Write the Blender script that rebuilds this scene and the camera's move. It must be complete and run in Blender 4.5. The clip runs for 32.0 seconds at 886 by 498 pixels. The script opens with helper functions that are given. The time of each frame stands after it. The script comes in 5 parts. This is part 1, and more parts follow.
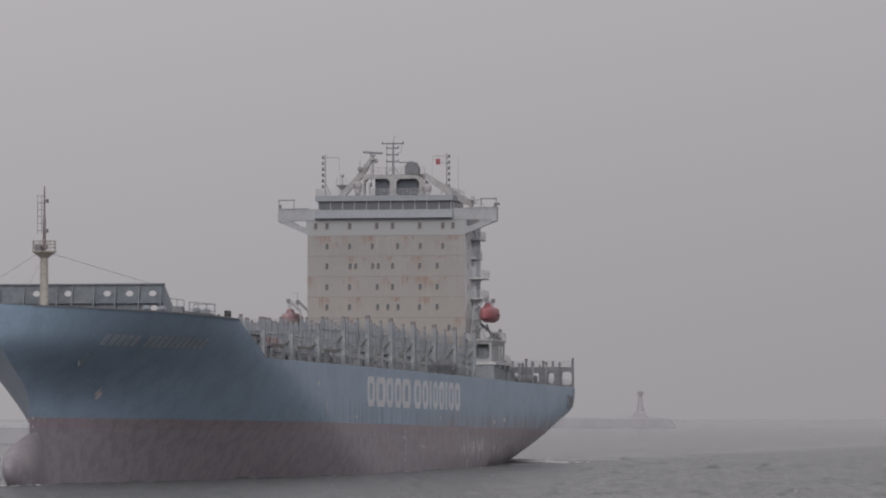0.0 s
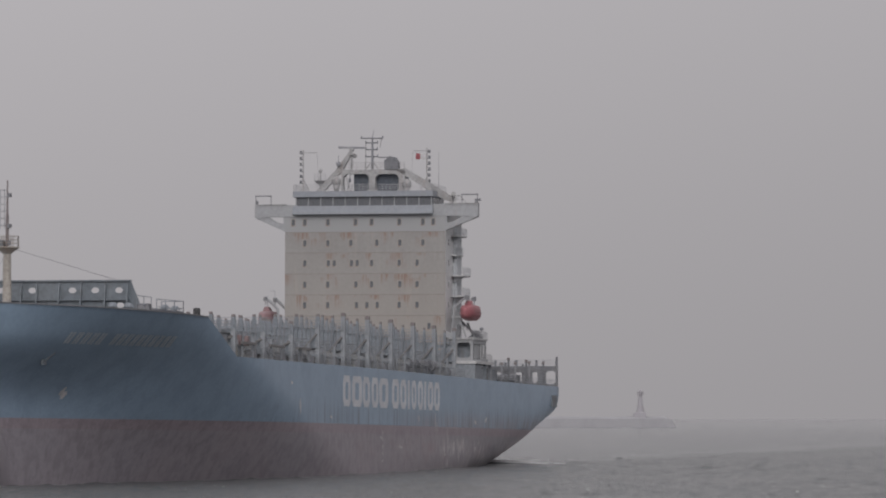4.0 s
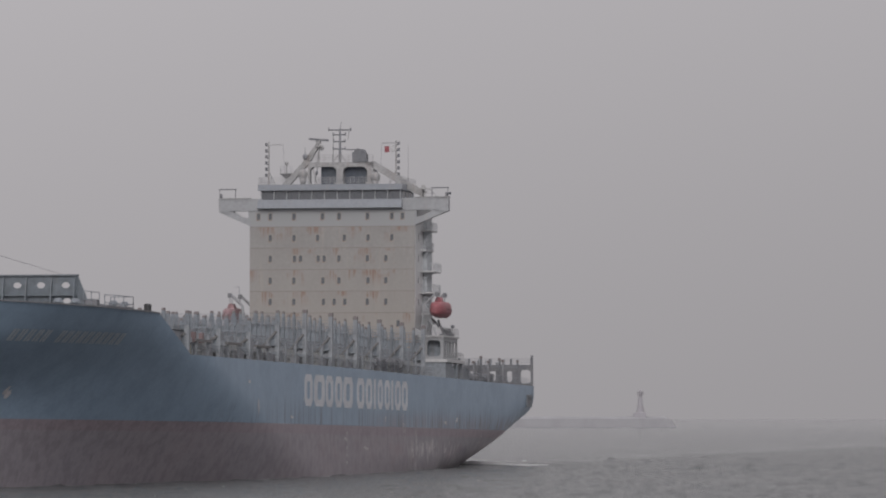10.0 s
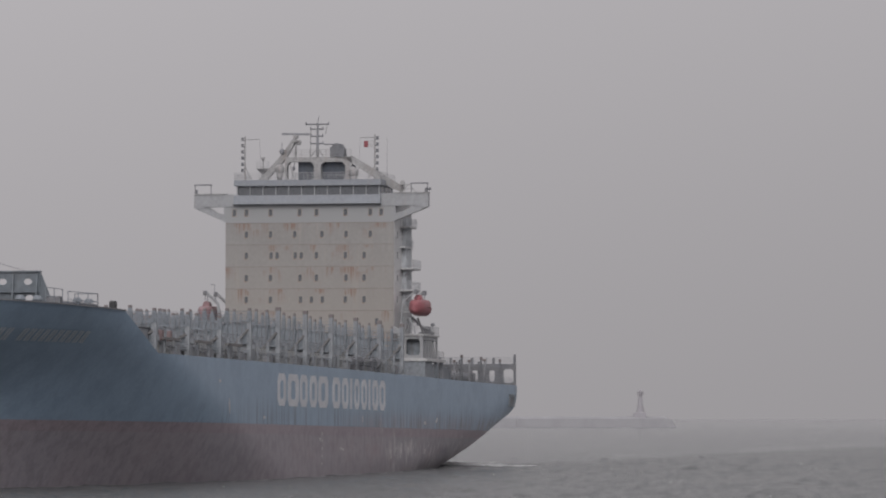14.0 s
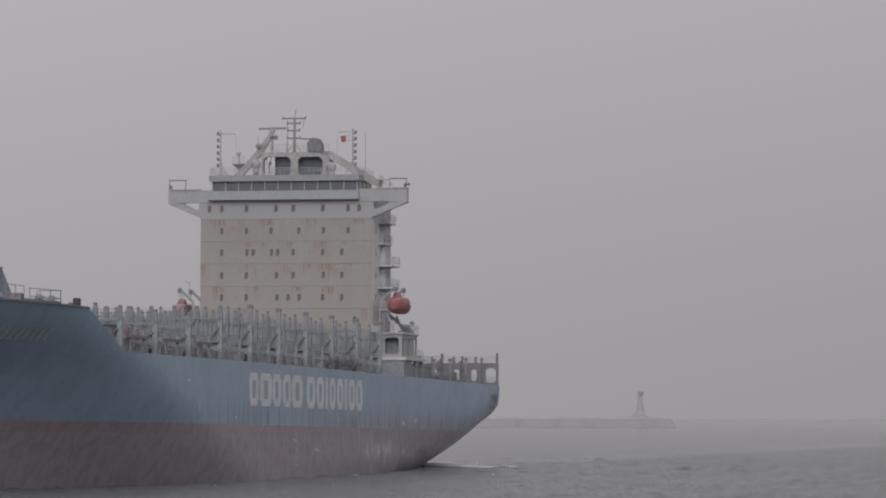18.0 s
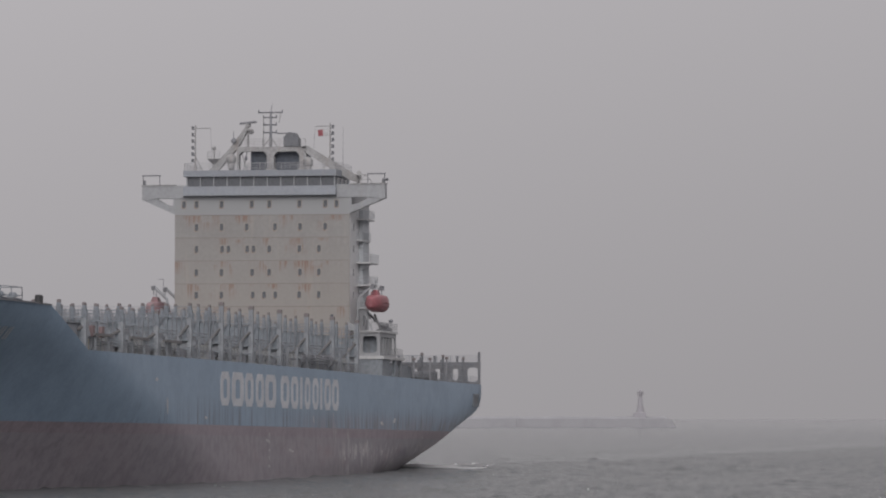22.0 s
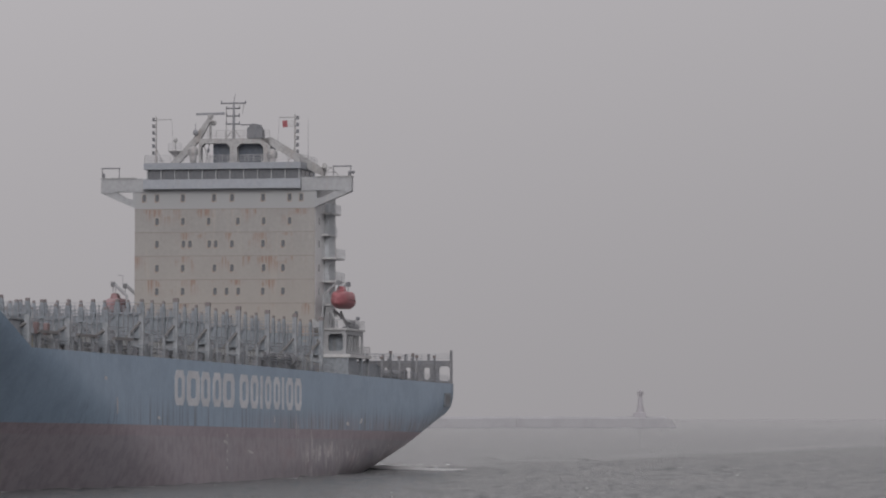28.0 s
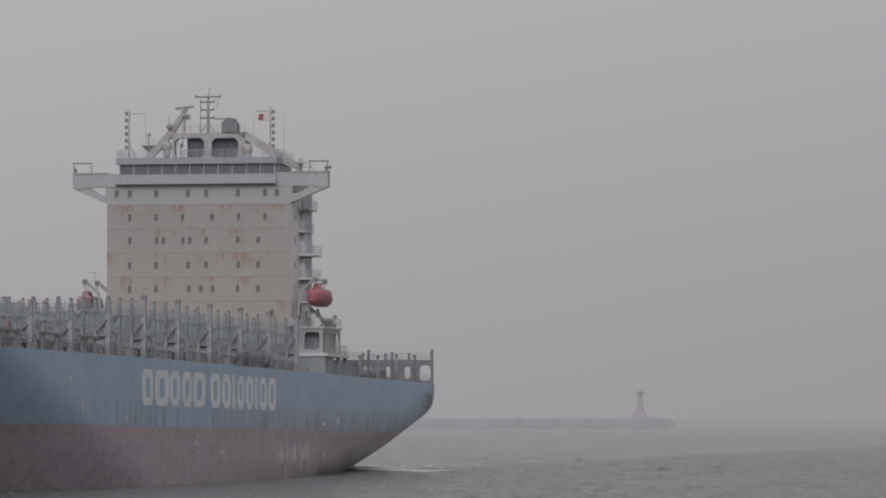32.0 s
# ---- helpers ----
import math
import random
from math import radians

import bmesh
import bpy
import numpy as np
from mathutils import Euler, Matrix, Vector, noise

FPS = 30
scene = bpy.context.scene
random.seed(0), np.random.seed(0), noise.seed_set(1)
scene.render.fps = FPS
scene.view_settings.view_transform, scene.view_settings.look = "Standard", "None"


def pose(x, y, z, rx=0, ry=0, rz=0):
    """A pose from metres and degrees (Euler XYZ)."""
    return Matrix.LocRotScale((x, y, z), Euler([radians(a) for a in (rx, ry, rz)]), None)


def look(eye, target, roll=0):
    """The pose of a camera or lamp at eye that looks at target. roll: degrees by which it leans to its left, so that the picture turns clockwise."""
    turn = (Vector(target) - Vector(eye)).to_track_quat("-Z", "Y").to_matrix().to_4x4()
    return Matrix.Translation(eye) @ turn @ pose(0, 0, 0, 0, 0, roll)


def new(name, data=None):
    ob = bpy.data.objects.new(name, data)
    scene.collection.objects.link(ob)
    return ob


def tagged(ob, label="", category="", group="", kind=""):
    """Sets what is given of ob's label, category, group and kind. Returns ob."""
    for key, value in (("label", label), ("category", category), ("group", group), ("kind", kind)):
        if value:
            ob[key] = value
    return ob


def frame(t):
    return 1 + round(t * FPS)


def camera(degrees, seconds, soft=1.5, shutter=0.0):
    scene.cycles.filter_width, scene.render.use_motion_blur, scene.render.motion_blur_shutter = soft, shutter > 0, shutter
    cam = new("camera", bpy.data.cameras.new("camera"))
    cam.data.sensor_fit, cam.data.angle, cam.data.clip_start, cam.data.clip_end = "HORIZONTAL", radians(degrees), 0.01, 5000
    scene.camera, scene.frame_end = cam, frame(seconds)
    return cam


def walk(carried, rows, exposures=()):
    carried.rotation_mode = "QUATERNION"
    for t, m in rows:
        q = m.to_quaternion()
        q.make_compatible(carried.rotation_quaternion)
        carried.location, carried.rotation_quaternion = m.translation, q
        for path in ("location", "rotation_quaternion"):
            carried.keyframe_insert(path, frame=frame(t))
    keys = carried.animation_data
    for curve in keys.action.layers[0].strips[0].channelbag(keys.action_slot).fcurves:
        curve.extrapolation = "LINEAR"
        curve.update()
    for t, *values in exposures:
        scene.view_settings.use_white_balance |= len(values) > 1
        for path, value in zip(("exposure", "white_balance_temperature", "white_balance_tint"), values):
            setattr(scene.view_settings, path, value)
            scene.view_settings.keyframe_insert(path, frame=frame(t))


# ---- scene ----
# Plan: the camera stands on the shore, 7.75 m above the sea, and looks along +y.
# The ship's own space: x forward from the transom, y to port, z up from the water at the transom.
cam = camera(10.514, 32.0, soft=2.0)
VIEW = pose(0, 0, 7.752, 91.935, 0, 0)
walk(cam, [(0.0, VIEW), (32.0, VIEW)])

# ---- world and light: a hazy, overcast day with a veiled sun behind the shore ----
SUN_ELEV, SUN_AZ = 28.0, 180.0
world = bpy.data.worlds.new("hazy_sky")
scene.world = world
world.use_nodes = True
wn, wl = world.node_tree.nodes, world.node_tree.links
wn.clear()
sky = wn.new("ShaderNodeTexSky")
sky.sky_type, sky.sun_disc = "NISHITA", False
sky.sun_elevation, sky.sun_rotation = radians(SUN_ELEV), radians(SUN_AZ)
sky.air_density, sky.dust_density = 1.0, 8.0
pale = wn.new("ShaderNodeHueSaturation")
pale.inputs["Saturation"].default_value = 0.15
pale.inputs["Value"].default_value = 0.012
# an overcast dome: nearly twice as bright overhead as at the horizon, a little brighter towards the west
where, axis = wn.new("ShaderNodeTexCoord"), wn.new("ShaderNodeSeparateXYZ")
wl.new(where.outputs["Generated"], axis.inputs[0])
rise = wn.new("ShaderNodeMath")
rise.operation = "MAXIMUM"
rise.inputs[1].default_value = 0.0
wl.new(axis.outputs["Z"], rise.inputs[0])
up = wn.new("ShaderNodeMath")
up.operation = "MULTIPLY_ADD"
up.inputs[1].default_value = 0.8
wl.new(rise.outputs[0], up.inputs[0])
low = wn.new("ShaderNodeMath")
low.operation = "MINIMUM"
low.inputs[1].default_value = 0.12
wl.new(rise.outputs[0], low.inputs[0])
veil = wn.new("ShaderNodeMath")
veil.operation = "MULTIPLY_ADD"
veil.inputs[1].default_value, veil.inputs[2].default_value = 1.6, 0.945
wl.new(low.outputs[0], veil.inputs[0])
wl.new(veil.outputs[0], up.inputs[2])
west = wn.new("ShaderNodeMath")
west.operation = "MULTIPLY_ADD"
west.inputs[1].default_value = -0.55
side = wn.new("ShaderNodeClamp")
side.inputs["Min"].default_value, side.inputs["Max"].default_value = -0.4, 0.3
wl.new(axis.outputs["X"], side.inputs["Value"])
wl.new(side.outputs[0], west.inputs[0])
wl.new(up.outputs[0], west.inputs[2])
dome = wn.new("ShaderNodeVectorMath")
dome.operation = "SCALE"
dome.inputs[0].default_value = (0.362, 0.347, 0.361)
wl.new(west.outputs[0], dome.inputs["Scale"])
haze = wn.new("ShaderNodeMixRGB")
haze.blend_type = "ADD"
haze.inputs[0].default_value = 1.0
back, wout = wn.new("ShaderNodeBackground"), wn.new("ShaderNodeOutputWorld")
wl.new(sky.outputs[0], pale.inputs["Color"])
wl.new(pale.outputs[0], haze.inputs[1])
wl.new(dome.outputs[0], haze.inputs[2])
wl.new(haze.outputs[0], back.inputs[0])
wl.new(back.outputs[0], wout.inputs[0])
back.inputs[1].default_value = 1.0

sun = new("sun", bpy.data.lights.new("sun", "SUN"))
sun.data.energy, sun.data.angle, sun.data.color = 1.0, radians(30), (1.0, 0.98, 0.975)
az, el = radians(SUN_AZ), radians(SUN_ELEV)
sun.matrix_world = look((math.sin(az) * math.cos(el) * 100, math.cos(az) * math.cos(el) * 100, math.sin(el) * 100), (0, 0, 0))


# ---- materials ----
def paint(name, base, second, rough=0.5, patch=0.12, streak=0.0, stain=(0.2, 0.09, 0.05), metal=0.0, bump=0.02, spec=0.5, grime=0.35, wear=0.84):
    """Weathered paint: broad fading, fine grain, and stains that run down."""
    m = bpy.data.materials.new(name)
    m.use_nodes = True
    n, l = m.node_tree.nodes, m.node_tree.links
    p = n["Principled BSDF"]
    tc = n.new("ShaderNodeTexCoord")
    big = n.new("ShaderNodeTexNoise")
    big.inputs["Scale"].default_value, big.inputs["Detail"].default_value = patch, 6
    l.new(tc.outputs["Object"], big.inputs["Vector"])
    r1 = n.new("ShaderNodeValToRGB")
    r1.color_ramp.elements[0].position, r1.color_ramp.elements[1].position = 0.35, 0.68
    r1.color_ramp.elements[0].color, r1.color_ramp.elements[1].color = (*base, 1), (*second, 1)
    l.new(big.outputs["Fac"], r1.inputs[0])
    fine = n.new("ShaderNodeTexNoise")
    fine.inputs["Scale"].default_value, fine.inputs["Detail"].default_value = 2.2, 8
    l.new(tc.outputs["Object"], fine.inputs["Vector"])
    mul = n.new("ShaderNodeMixRGB")
    mul.blend_type = "MULTIPLY"
    mul.inputs[0].default_value = grime
    l.new(r1.outputs[0], mul.inputs[1])
    l.new(fine.outputs["Fac"], mul.inputs[2])
    mid = n.new("ShaderNodeTexNoise")
    mid.inputs["Scale"].default_value, mid.inputs["Detail"].default_value = patch * 7, 7
    l.new(tc.outputs["Object"], mid.inputs["Vector"])
    r3 = n.new("ShaderNodeValToRGB")
    r3.color_ramp.elements[0].position, r3.color_ramp.elements[1].position = 0.36, 0.56
    r3.color_ramp.elements[0].color, r3.color_ramp.elements[1].color = (wear, wear, wear, 1), (1.03, 1.03, 1.03, 1)
    l.new(mid.outputs["Fac"], r3.inputs[0])
    worn = n.new("ShaderNodeMixRGB")
    worn.blend_type = "MULTIPLY"
    worn.inputs[0].default_value = 1.0
    l.new(mul.outputs[0], worn.inputs[1])
    l.new(r3.outputs[0], worn.inputs[2])
    last = worn
    if streak:
        mp = n.new("ShaderNodeMapping")
        mp.inputs["Scale"].default_value = (0.9, 0.9, 0.07)
        l.new(tc.outputs["Object"], mp.inputs[0])
        run = n.new("ShaderNodeTexNoise")
        run.inputs["Scale"].default_value, run.inputs["Detail"].default_value = 1.6, 5
        l.new(mp.outputs[0], run.inputs["Vector"])
        r2 = n.new("ShaderNodeValToRGB")
        r2.color_ramp.elements[0].position, r2.color_ramp.elements[1].position = 0.56, 0.74
        r2.color_ramp.elements[0].color, r2.color_ramp.elements[1].color = (0, 0, 0, 1), (streak, streak, streak, 1)
        l.new(run.outputs["Fac"], r2.inputs[0])
        mx = n.new("ShaderNodeMixRGB")
        l.new(r2.outputs[0], mx.inputs[0])
        l.new(last.outputs[0], mx.inputs[1])
        mx.inputs[2].default_value = (*stain, 1)
        last = mx
    l.new(last.outputs[0], p.inputs["Base Color"])
    p.inputs["Roughness"].default_value, p.inputs["Metallic"].default_value = rough, metal
    p.inputs["Specular IOR Level"].default_value = spec
    b = n.new("ShaderNodeBump")
    b.inputs["Strength"].default_value, b.inputs["Distance"].default_value = 0.4, bump
    l.new(fine.outputs["Fac"], b.inputs["Height"])
    l.new(b.outputs[0], p.inputs["Normal"])
    return m


# BLUE, RED and REDLINE are lightened: the haze is put into their base colours
BLUE = paint("hazed_blue_hull_paint", (0.283, 0.374, 0.482), (0.297, 0.389, 0.497), 0.25, 0.05, 0.36, (0.225, 0.28, 0.345), spec=0.09, wear=0.94, grime=0.2)
RED = paint("hazed_red_boot_topping", (0.360, 0.333, 0.366), (0.368, 0.330, 0.358), 0.38, 0.09, 0.4, (0.20, 0.185, 0.20), spec=0.06, wear=0.86, grime=0.25)
REDLINE = paint("hazed_dull_red_boot_line", (0.385, 0.328, 0.358), (0.375, 0.325, 0.360), 0.38, 0.09, 0.3, (0.22, 0.195, 0.21), spec=0.06, wear=0.88)
WHITE = paint("grey_white_paint", (0.394, 0.400, 0.419), (0.356, 0.362, 0.378), 0.5, 0.3, 0.35, (0.42, 0.36, 0.32), grime=0.25, wear=0.95)
LASH = paint("pale_blue_grey_lashing_paint", (0.259, 0.287, 0.322), (0.293, 0.315, 0.346), 0.6, 0.3, 0.45, (0.22, 0.18, 0.17))
HATCH = paint("worn_grey_hatch_paint", (0.360, 0.378, 0.406), (0.309, 0.326, 0.355), 0.65, 0.25, 0.5, (0.24, 0.2, 0.19))
WHEEL = paint("blue_grey_wheelhouse_paint", (0.312, 0.331, 0.369), (0.294, 0.310, 0.344), 0.5, 0.3, 0.3, (0.30, 0.28, 0.27), grime=0.25, wear=0.95)
TRUNK = paint("blue_grey_trunk_paint", (0.495, 0.516, 0.544), (0.454, 0.475, 0.498), 0.5, 0.3, 0.3, (0.25, 0.22, 0.21), grime=0.25, wear=0.95)
PANEL = paint("weathered_grey_lashing_plate", (0.303, 0.336, 0.372), (0.283, 0.312, 0.347), 0.65, 0.25, 0.5, (0.19, 0.165, 0.155))
BRACE = paint("brown_grey_brace_paint", (0.250, 0.240, 0.240), (0.231, 0.222, 0.225), 0.7, 0.8)
# paler copy of the grey-white, with light put in for landings and inner walls
PALE = paint("lightened_pale_paint", (0.572, 0.572, 0.583), (0.517, 0.517, 0.522), 0.5, 0.3, 0.3, (0.44, 0.38, 0.35), grime=0.25, wear=0.95)
# twice as pale as the front: the unlit side's missing light is painted in
SIDE_LIFTED = paint("lightened_white_side_paint", (0.66, 0.66, 0.67), (0.61, 0.61, 0.615), 0.5, 0.3, 0.25, (0.5, 0.44, 0.40), grime=0.2, wear=0.96)
SEAM = paint("rusty_weld_seam", (0.27, 0.235, 0.215), (0.30, 0.26, 0.24), 0.7, 0.6)
COAM = paint("pale_grey_coaming_paint", (0.413, 0.419, 0.425), (0.362, 0.369, 0.375), 0.6, 0.3, 0.4, (0.34, 0.27, 0.25))
DECKM = paint("green_grey_deck_paint", (0.27, 0.265, 0.26), (0.29, 0.25, 0.23), 0.7, 0.2)
RUST = paint("rusty_grey_brown_steel", (0.231, 0.206, 0.210), (0.269, 0.227, 0.225), 0.8, 1.2)
DARK = paint("dark_grey_steel", (0.181, 0.188, 0.210), (0.237, 0.237, 0.250), 0.6, 0.8)
BLACK = paint("blackish_paint", (0.05, 0.05, 0.055), (0.07, 0.07, 0.07), 0.6, 0.8)
MID = paint("mid_grey_steel", (0.283, 0.289, 0.317), (0.348, 0.348, 0.364), 0.6, 0.8)
MASTP = paint("grey_mast_paint", (0.450, 0.444, 0.450), (0.375, 0.369, 0.369), 0.55, 0.5, 0.4, (0.30, 0.24, 0.21))
BLUEGREY = paint("blue_grey_paint", (0.169, 0.196, 0.225), (0.206, 0.231, 0.256), 0.5, 0.2, 0.3, (0.24, 0.21, 0.2))
BUFF = paint("buff_mast_paint", (0.450, 0.419, 0.381), (0.388, 0.356, 0.319), 0.5, 0.5, 0.5, (0.35, 0.24, 0.18))
ORANGE = paint("faded_red_boat_shell", (0.404, 0.133, 0.154), (0.415, 0.165, 0.181), 0.45, 0.7)
# pinker copy of the boat red: the far boat's haze is put into it
HAZED_RED = paint("hazed_pink_boat_shell", (0.37, 0.225, 0.24), (0.36, 0.25, 0.26), 0.5, 0.7)
LETTER = paint("chalky_white_lettering", (0.763, 0.777, 0.813), (0.640, 0.653, 0.696), 0.6, 0.4, 0.5, (0.45, 0.45, 0.47))
NAMEP = paint("faded_name_paint", (0.55, 0.60, 0.65), (0.46, 0.51, 0.56), 0.6, 0.8)
GLASS = paint("dark_window_glass", (0.152, 0.158, 0.174), (0.176, 0.182, 0.198), 0.15, 1.0, bump=0.0)
STONE = paint("pale_concrete", (0.41, 0.406, 0.43), (0.395, 0.39, 0.412), 0.9, 0.02, 0.3, (0.38, 0.375, 0.38), wear=0.95, grime=0.2)
TOWER = paint("pale_tower_paint", (0.385, 0.370, 0.395), (0.375, 0.363, 0.388), 0.9, 0.05, wear=0.97, grime=0.15)
FLAGR = paint("dull_red_flag_cloth", (0.400, 0.112, 0.138), (0.350, 0.112, 0.125), 0.8, 1.0)
FLAGW = paint("white_flag_cloth", (0.68, 0.67, 0.68), (0.6, 0.59, 0.6), 0.8, 1.0)

SCRAPE = paint("scraped_pale_paint", (0.681, 0.652, 0.652), (0.551, 0.529, 0.536), 0.7, 0.8)


def weather(m, colour, z_full, z_none, x_full, x_none, grain, cut, most):
    """Streaky wear on one stretch of the side: full at the first height and length, none at the second."""
    n, l = m.node_tree.nodes, m.node_tree.links
    p = n["Principled BSDF"]
    base = p.inputs["Base Color"].links[0].from_socket
    tc, sep = n.new("ShaderNodeTexCoord"), n.new("ShaderNodeSeparateXYZ")
    l.new(tc.outputs["Object"], sep.inputs[0])
    amount = None
    for axis, full, none in (("Z", z_full, z_none), ("X", x_full, x_none)):
        r = n.new("ShaderNodeMapRange")
        r.interpolation_type = "SMOOTHSTEP"
        r.inputs["From Min"].default_value, r.inputs["From Max"].default_value = none, full
        l.new(sep.outputs[axis], r.inputs["Value"])
        if amount is None:
            amount = r.outputs[0]
        else:
            k = n.new("ShaderNodeMath")
            k.operation = "MULTIPLY"
            l.new(amount, k.inputs[0])
            l.new(r.outputs[0], k.inputs[1])
            amount = k.outputs[0]
    mp, t, ramp = n.new("ShaderNodeMapping"), n.new("ShaderNodeTexNoise"), n.new("ShaderNodeMapRange")
    mp.inputs["Scale"].default_value = grain
    l.new(tc.outputs["Object"], mp.inputs[0])
    l.new(mp.outputs[0], t.inputs["Vector"])
    t.inputs["Scale"].default_value, t.inputs["Detail"].default_value = 1.0, 5
    ramp.inputs["From Min"].default_value, ramp.inputs["From Max"].default_value = cut, cut + 0.2
    ramp.inputs["To Max"].default_value = most
    l.new(t.outputs["Fac"], ramp.inputs["Value"])
    k, mix = n.new("ShaderNodeMath"), n.new("ShaderNodeMixRGB")
    k.operation = "MULTIPLY"
    l.new(amount, k.inputs[0])
    l.new(ramp.outputs[0], k.inputs[1])
    l.new(k.outputs[0], mix.inputs[0])
    l.new(base, mix.inputs[1])
    mix.inputs[2].default_value = (*colour, 1)
    l.new(mix.outputs[0], p.inputs["Base Color"])


# rusty wash above the boot topping aft, pale vertical runs on it, and scuffed patches by the waterline
weather(BLUE, (0.25, 0.24, 0.275), 5.2, 7.4, 95.0, 130.0, (1.3, 1.3, 0.12), 0.36, 0.75)
weather(BLUE, (0.13, 0.135, 0.155), 5.5, 8.6, 172.0, 200.0, (1.7, 1.7, 0.06), 0.5, 0.9)
weather(BLUE, (0.40, 0.41, 0.44), 5.6, 7.6, 85.0, 115.0, (2.2, 2.2, 0.16), 0.54, 0.5)
weather(RED, (0.60, 0.56, 0.56), 2.2, 3.6, 88.0, 97.0, (0.9, 0.9, 0.45), 0.5, 0.8)
weather(RED, (0.27, 0.27, 0.285), 6.0, 1.0, 62.0, 105.0, (0.4, 0.4, 0.2), 0.3, 0.6)
weather(RED, (0.32, 0.235, 0.24), 2.4, 4.0, 95.0, 175.0, (0.25, 0.25, 0.3), 0.52, 0.5)
weather(RED, (0.15, 0.145, 0.165), 1.6, 3.4, 60.0, 61.0, (0.12, 0.12, 0.3), 0.45, 0.5)

# a wet dark band above the water aft
weather(RED, (0.17, 0.158, 0.17), -0.4, 1.7, 70.0, 150.0, (0.3, 0.3, 0.4), 0.3, 0.75)


def cream_material():
    """Cream paint whose rust runs start at the deck seams and fade downwards."""
    m = paint("cream_superstructure_paint", (0.338, 0.328, 0.322), (0.312, 0.299, 0.289), 0.5, 0.06, 0.22, (0.46, 0.40, 0.35), grime=0.25, wear=0.97)
    n, l = m.node_tree.nodes, m.node_tree.links
    p = n["Principled BSDF"]
    base = p.inputs["Base Color"].links[0].from_socket
    tc, sep = n.new("ShaderNodeTexCoord"), n.new("ShaderNodeSeparateXYZ")
    l.new(tc.outputs["Object"], sep.inputs[0])

    def math_node(op, a, b=None, c=None):
        k = n.new("ShaderNodeMath")
        k.operation = op
        for i, v in enumerate((a, b, c)):
            if v is None:
                continue
            if isinstance(v, (int, float)):
                k.inputs[i].default_value = v
            else:
                l.new(v, k.inputs[i])
        return k.outputs[0]

    down = math_node("FRACT", math_node("DIVIDE", math_node("SUBTRACT", 32.30, sep.outputs["Z"]), 2.93))
    fade = math_node("MAXIMUM", math_node("SUBTRACT", 1.0, math_node("MULTIPLY", down, 1.15)), 0.0)
    # which stretches of a seam rust, and the single runs below them
    mp = n.new("ShaderNodeMapping")
    mp.inputs["Scale"].default_value = (0.45, 0.45, 0.34)
    l.new(tc.outputs["Object"], mp.inputs[0])
    seat = n.new("ShaderNodeTexNoise")
    seat.inputs["Scale"].default_value, seat.inputs["Detail"].default_value = 1.0, 2
    l.new(mp.outputs[0], seat.inputs["Vector"])
    mp2 = n.new("ShaderNodeMapping")
    mp2.inputs["Scale"].default_value = (5.0, 5.0, 0.10)
    l.new(tc.outputs["Object"], mp2.inputs[0])
    runs = n.new("ShaderNodeTexNoise")
    runs.inputs["Scale"].default_value, runs.inputs["Detail"].default_value = 1.0, 4
    l.new(mp2.outputs[0], runs.inputs["Vector"])
    patch = math_node("MINIMUM", math_node("MAXIMUM", math_node("MULTIPLY", math_node("SUBTRACT", seat.outputs["Fac"], 0.535), 14.0), 0.0), 1.0)
    thin = math_node("MAXIMUM", math_node("SUBTRACT", math_node("MULTIPLY", runs.outputs["Fac"], 2.6), 1.12), 0.06)
    amount = math_node("MULTIPLY", math_node("MULTIPLY_ADD", patch, 1.15, 0.12), thin)
    amount = math_node("MINIMUM", math_node("MULTIPLY", math_node("MULTIPLY", amount, 2.15), math_node("POWER", fade, 1.5)), 0.8)
    # the lower storeys have yellowed
    low = n.new("ShaderNodeMapRange")
    low.inputs["From Min"].default_value, low.inputs["From Max"].default_value = 30.0, 20.0
    low.inputs["To Max"].default_value = 0.6
    l.new(sep.outputs["Z"], low.inputs["Value"])
    aged = n.new("ShaderNodeMixRGB")
    l.new(low.outputs[0], aged.inputs[0])
    l.new(base, aged.inputs[1])
    aged.inputs[2].default_value = (0.325, 0.300, 0.277, 1)
    base = aged.outputs[0]
    # the top storey was painted later, whiter and without rust
    old = math_node("LESS_THAN", sep.outputs["Z"], 32.36)
    amount = math_node("MULTIPLY", amount, old)
    fresh = n.new("ShaderNodeMixRGB")
    l.new(old, fresh.inputs[0])
    fresh.inputs[1].default_value = (0.325, 0.328, 0.336, 1)
    l.new(base, fresh.inputs[2])
    base = fresh.outputs[0]
    mix = n.new("ShaderNodeMixRGB")
    l.new(amount, mix.inputs[0])
    l.new(base, mix.inputs[1])
    mix.inputs[2].default_value = (0.24, 0.145, 0.11, 1)
    l.new(mix.outputs[0], p.inputs["Base Color"])
    return m


CREAM = cream_material()


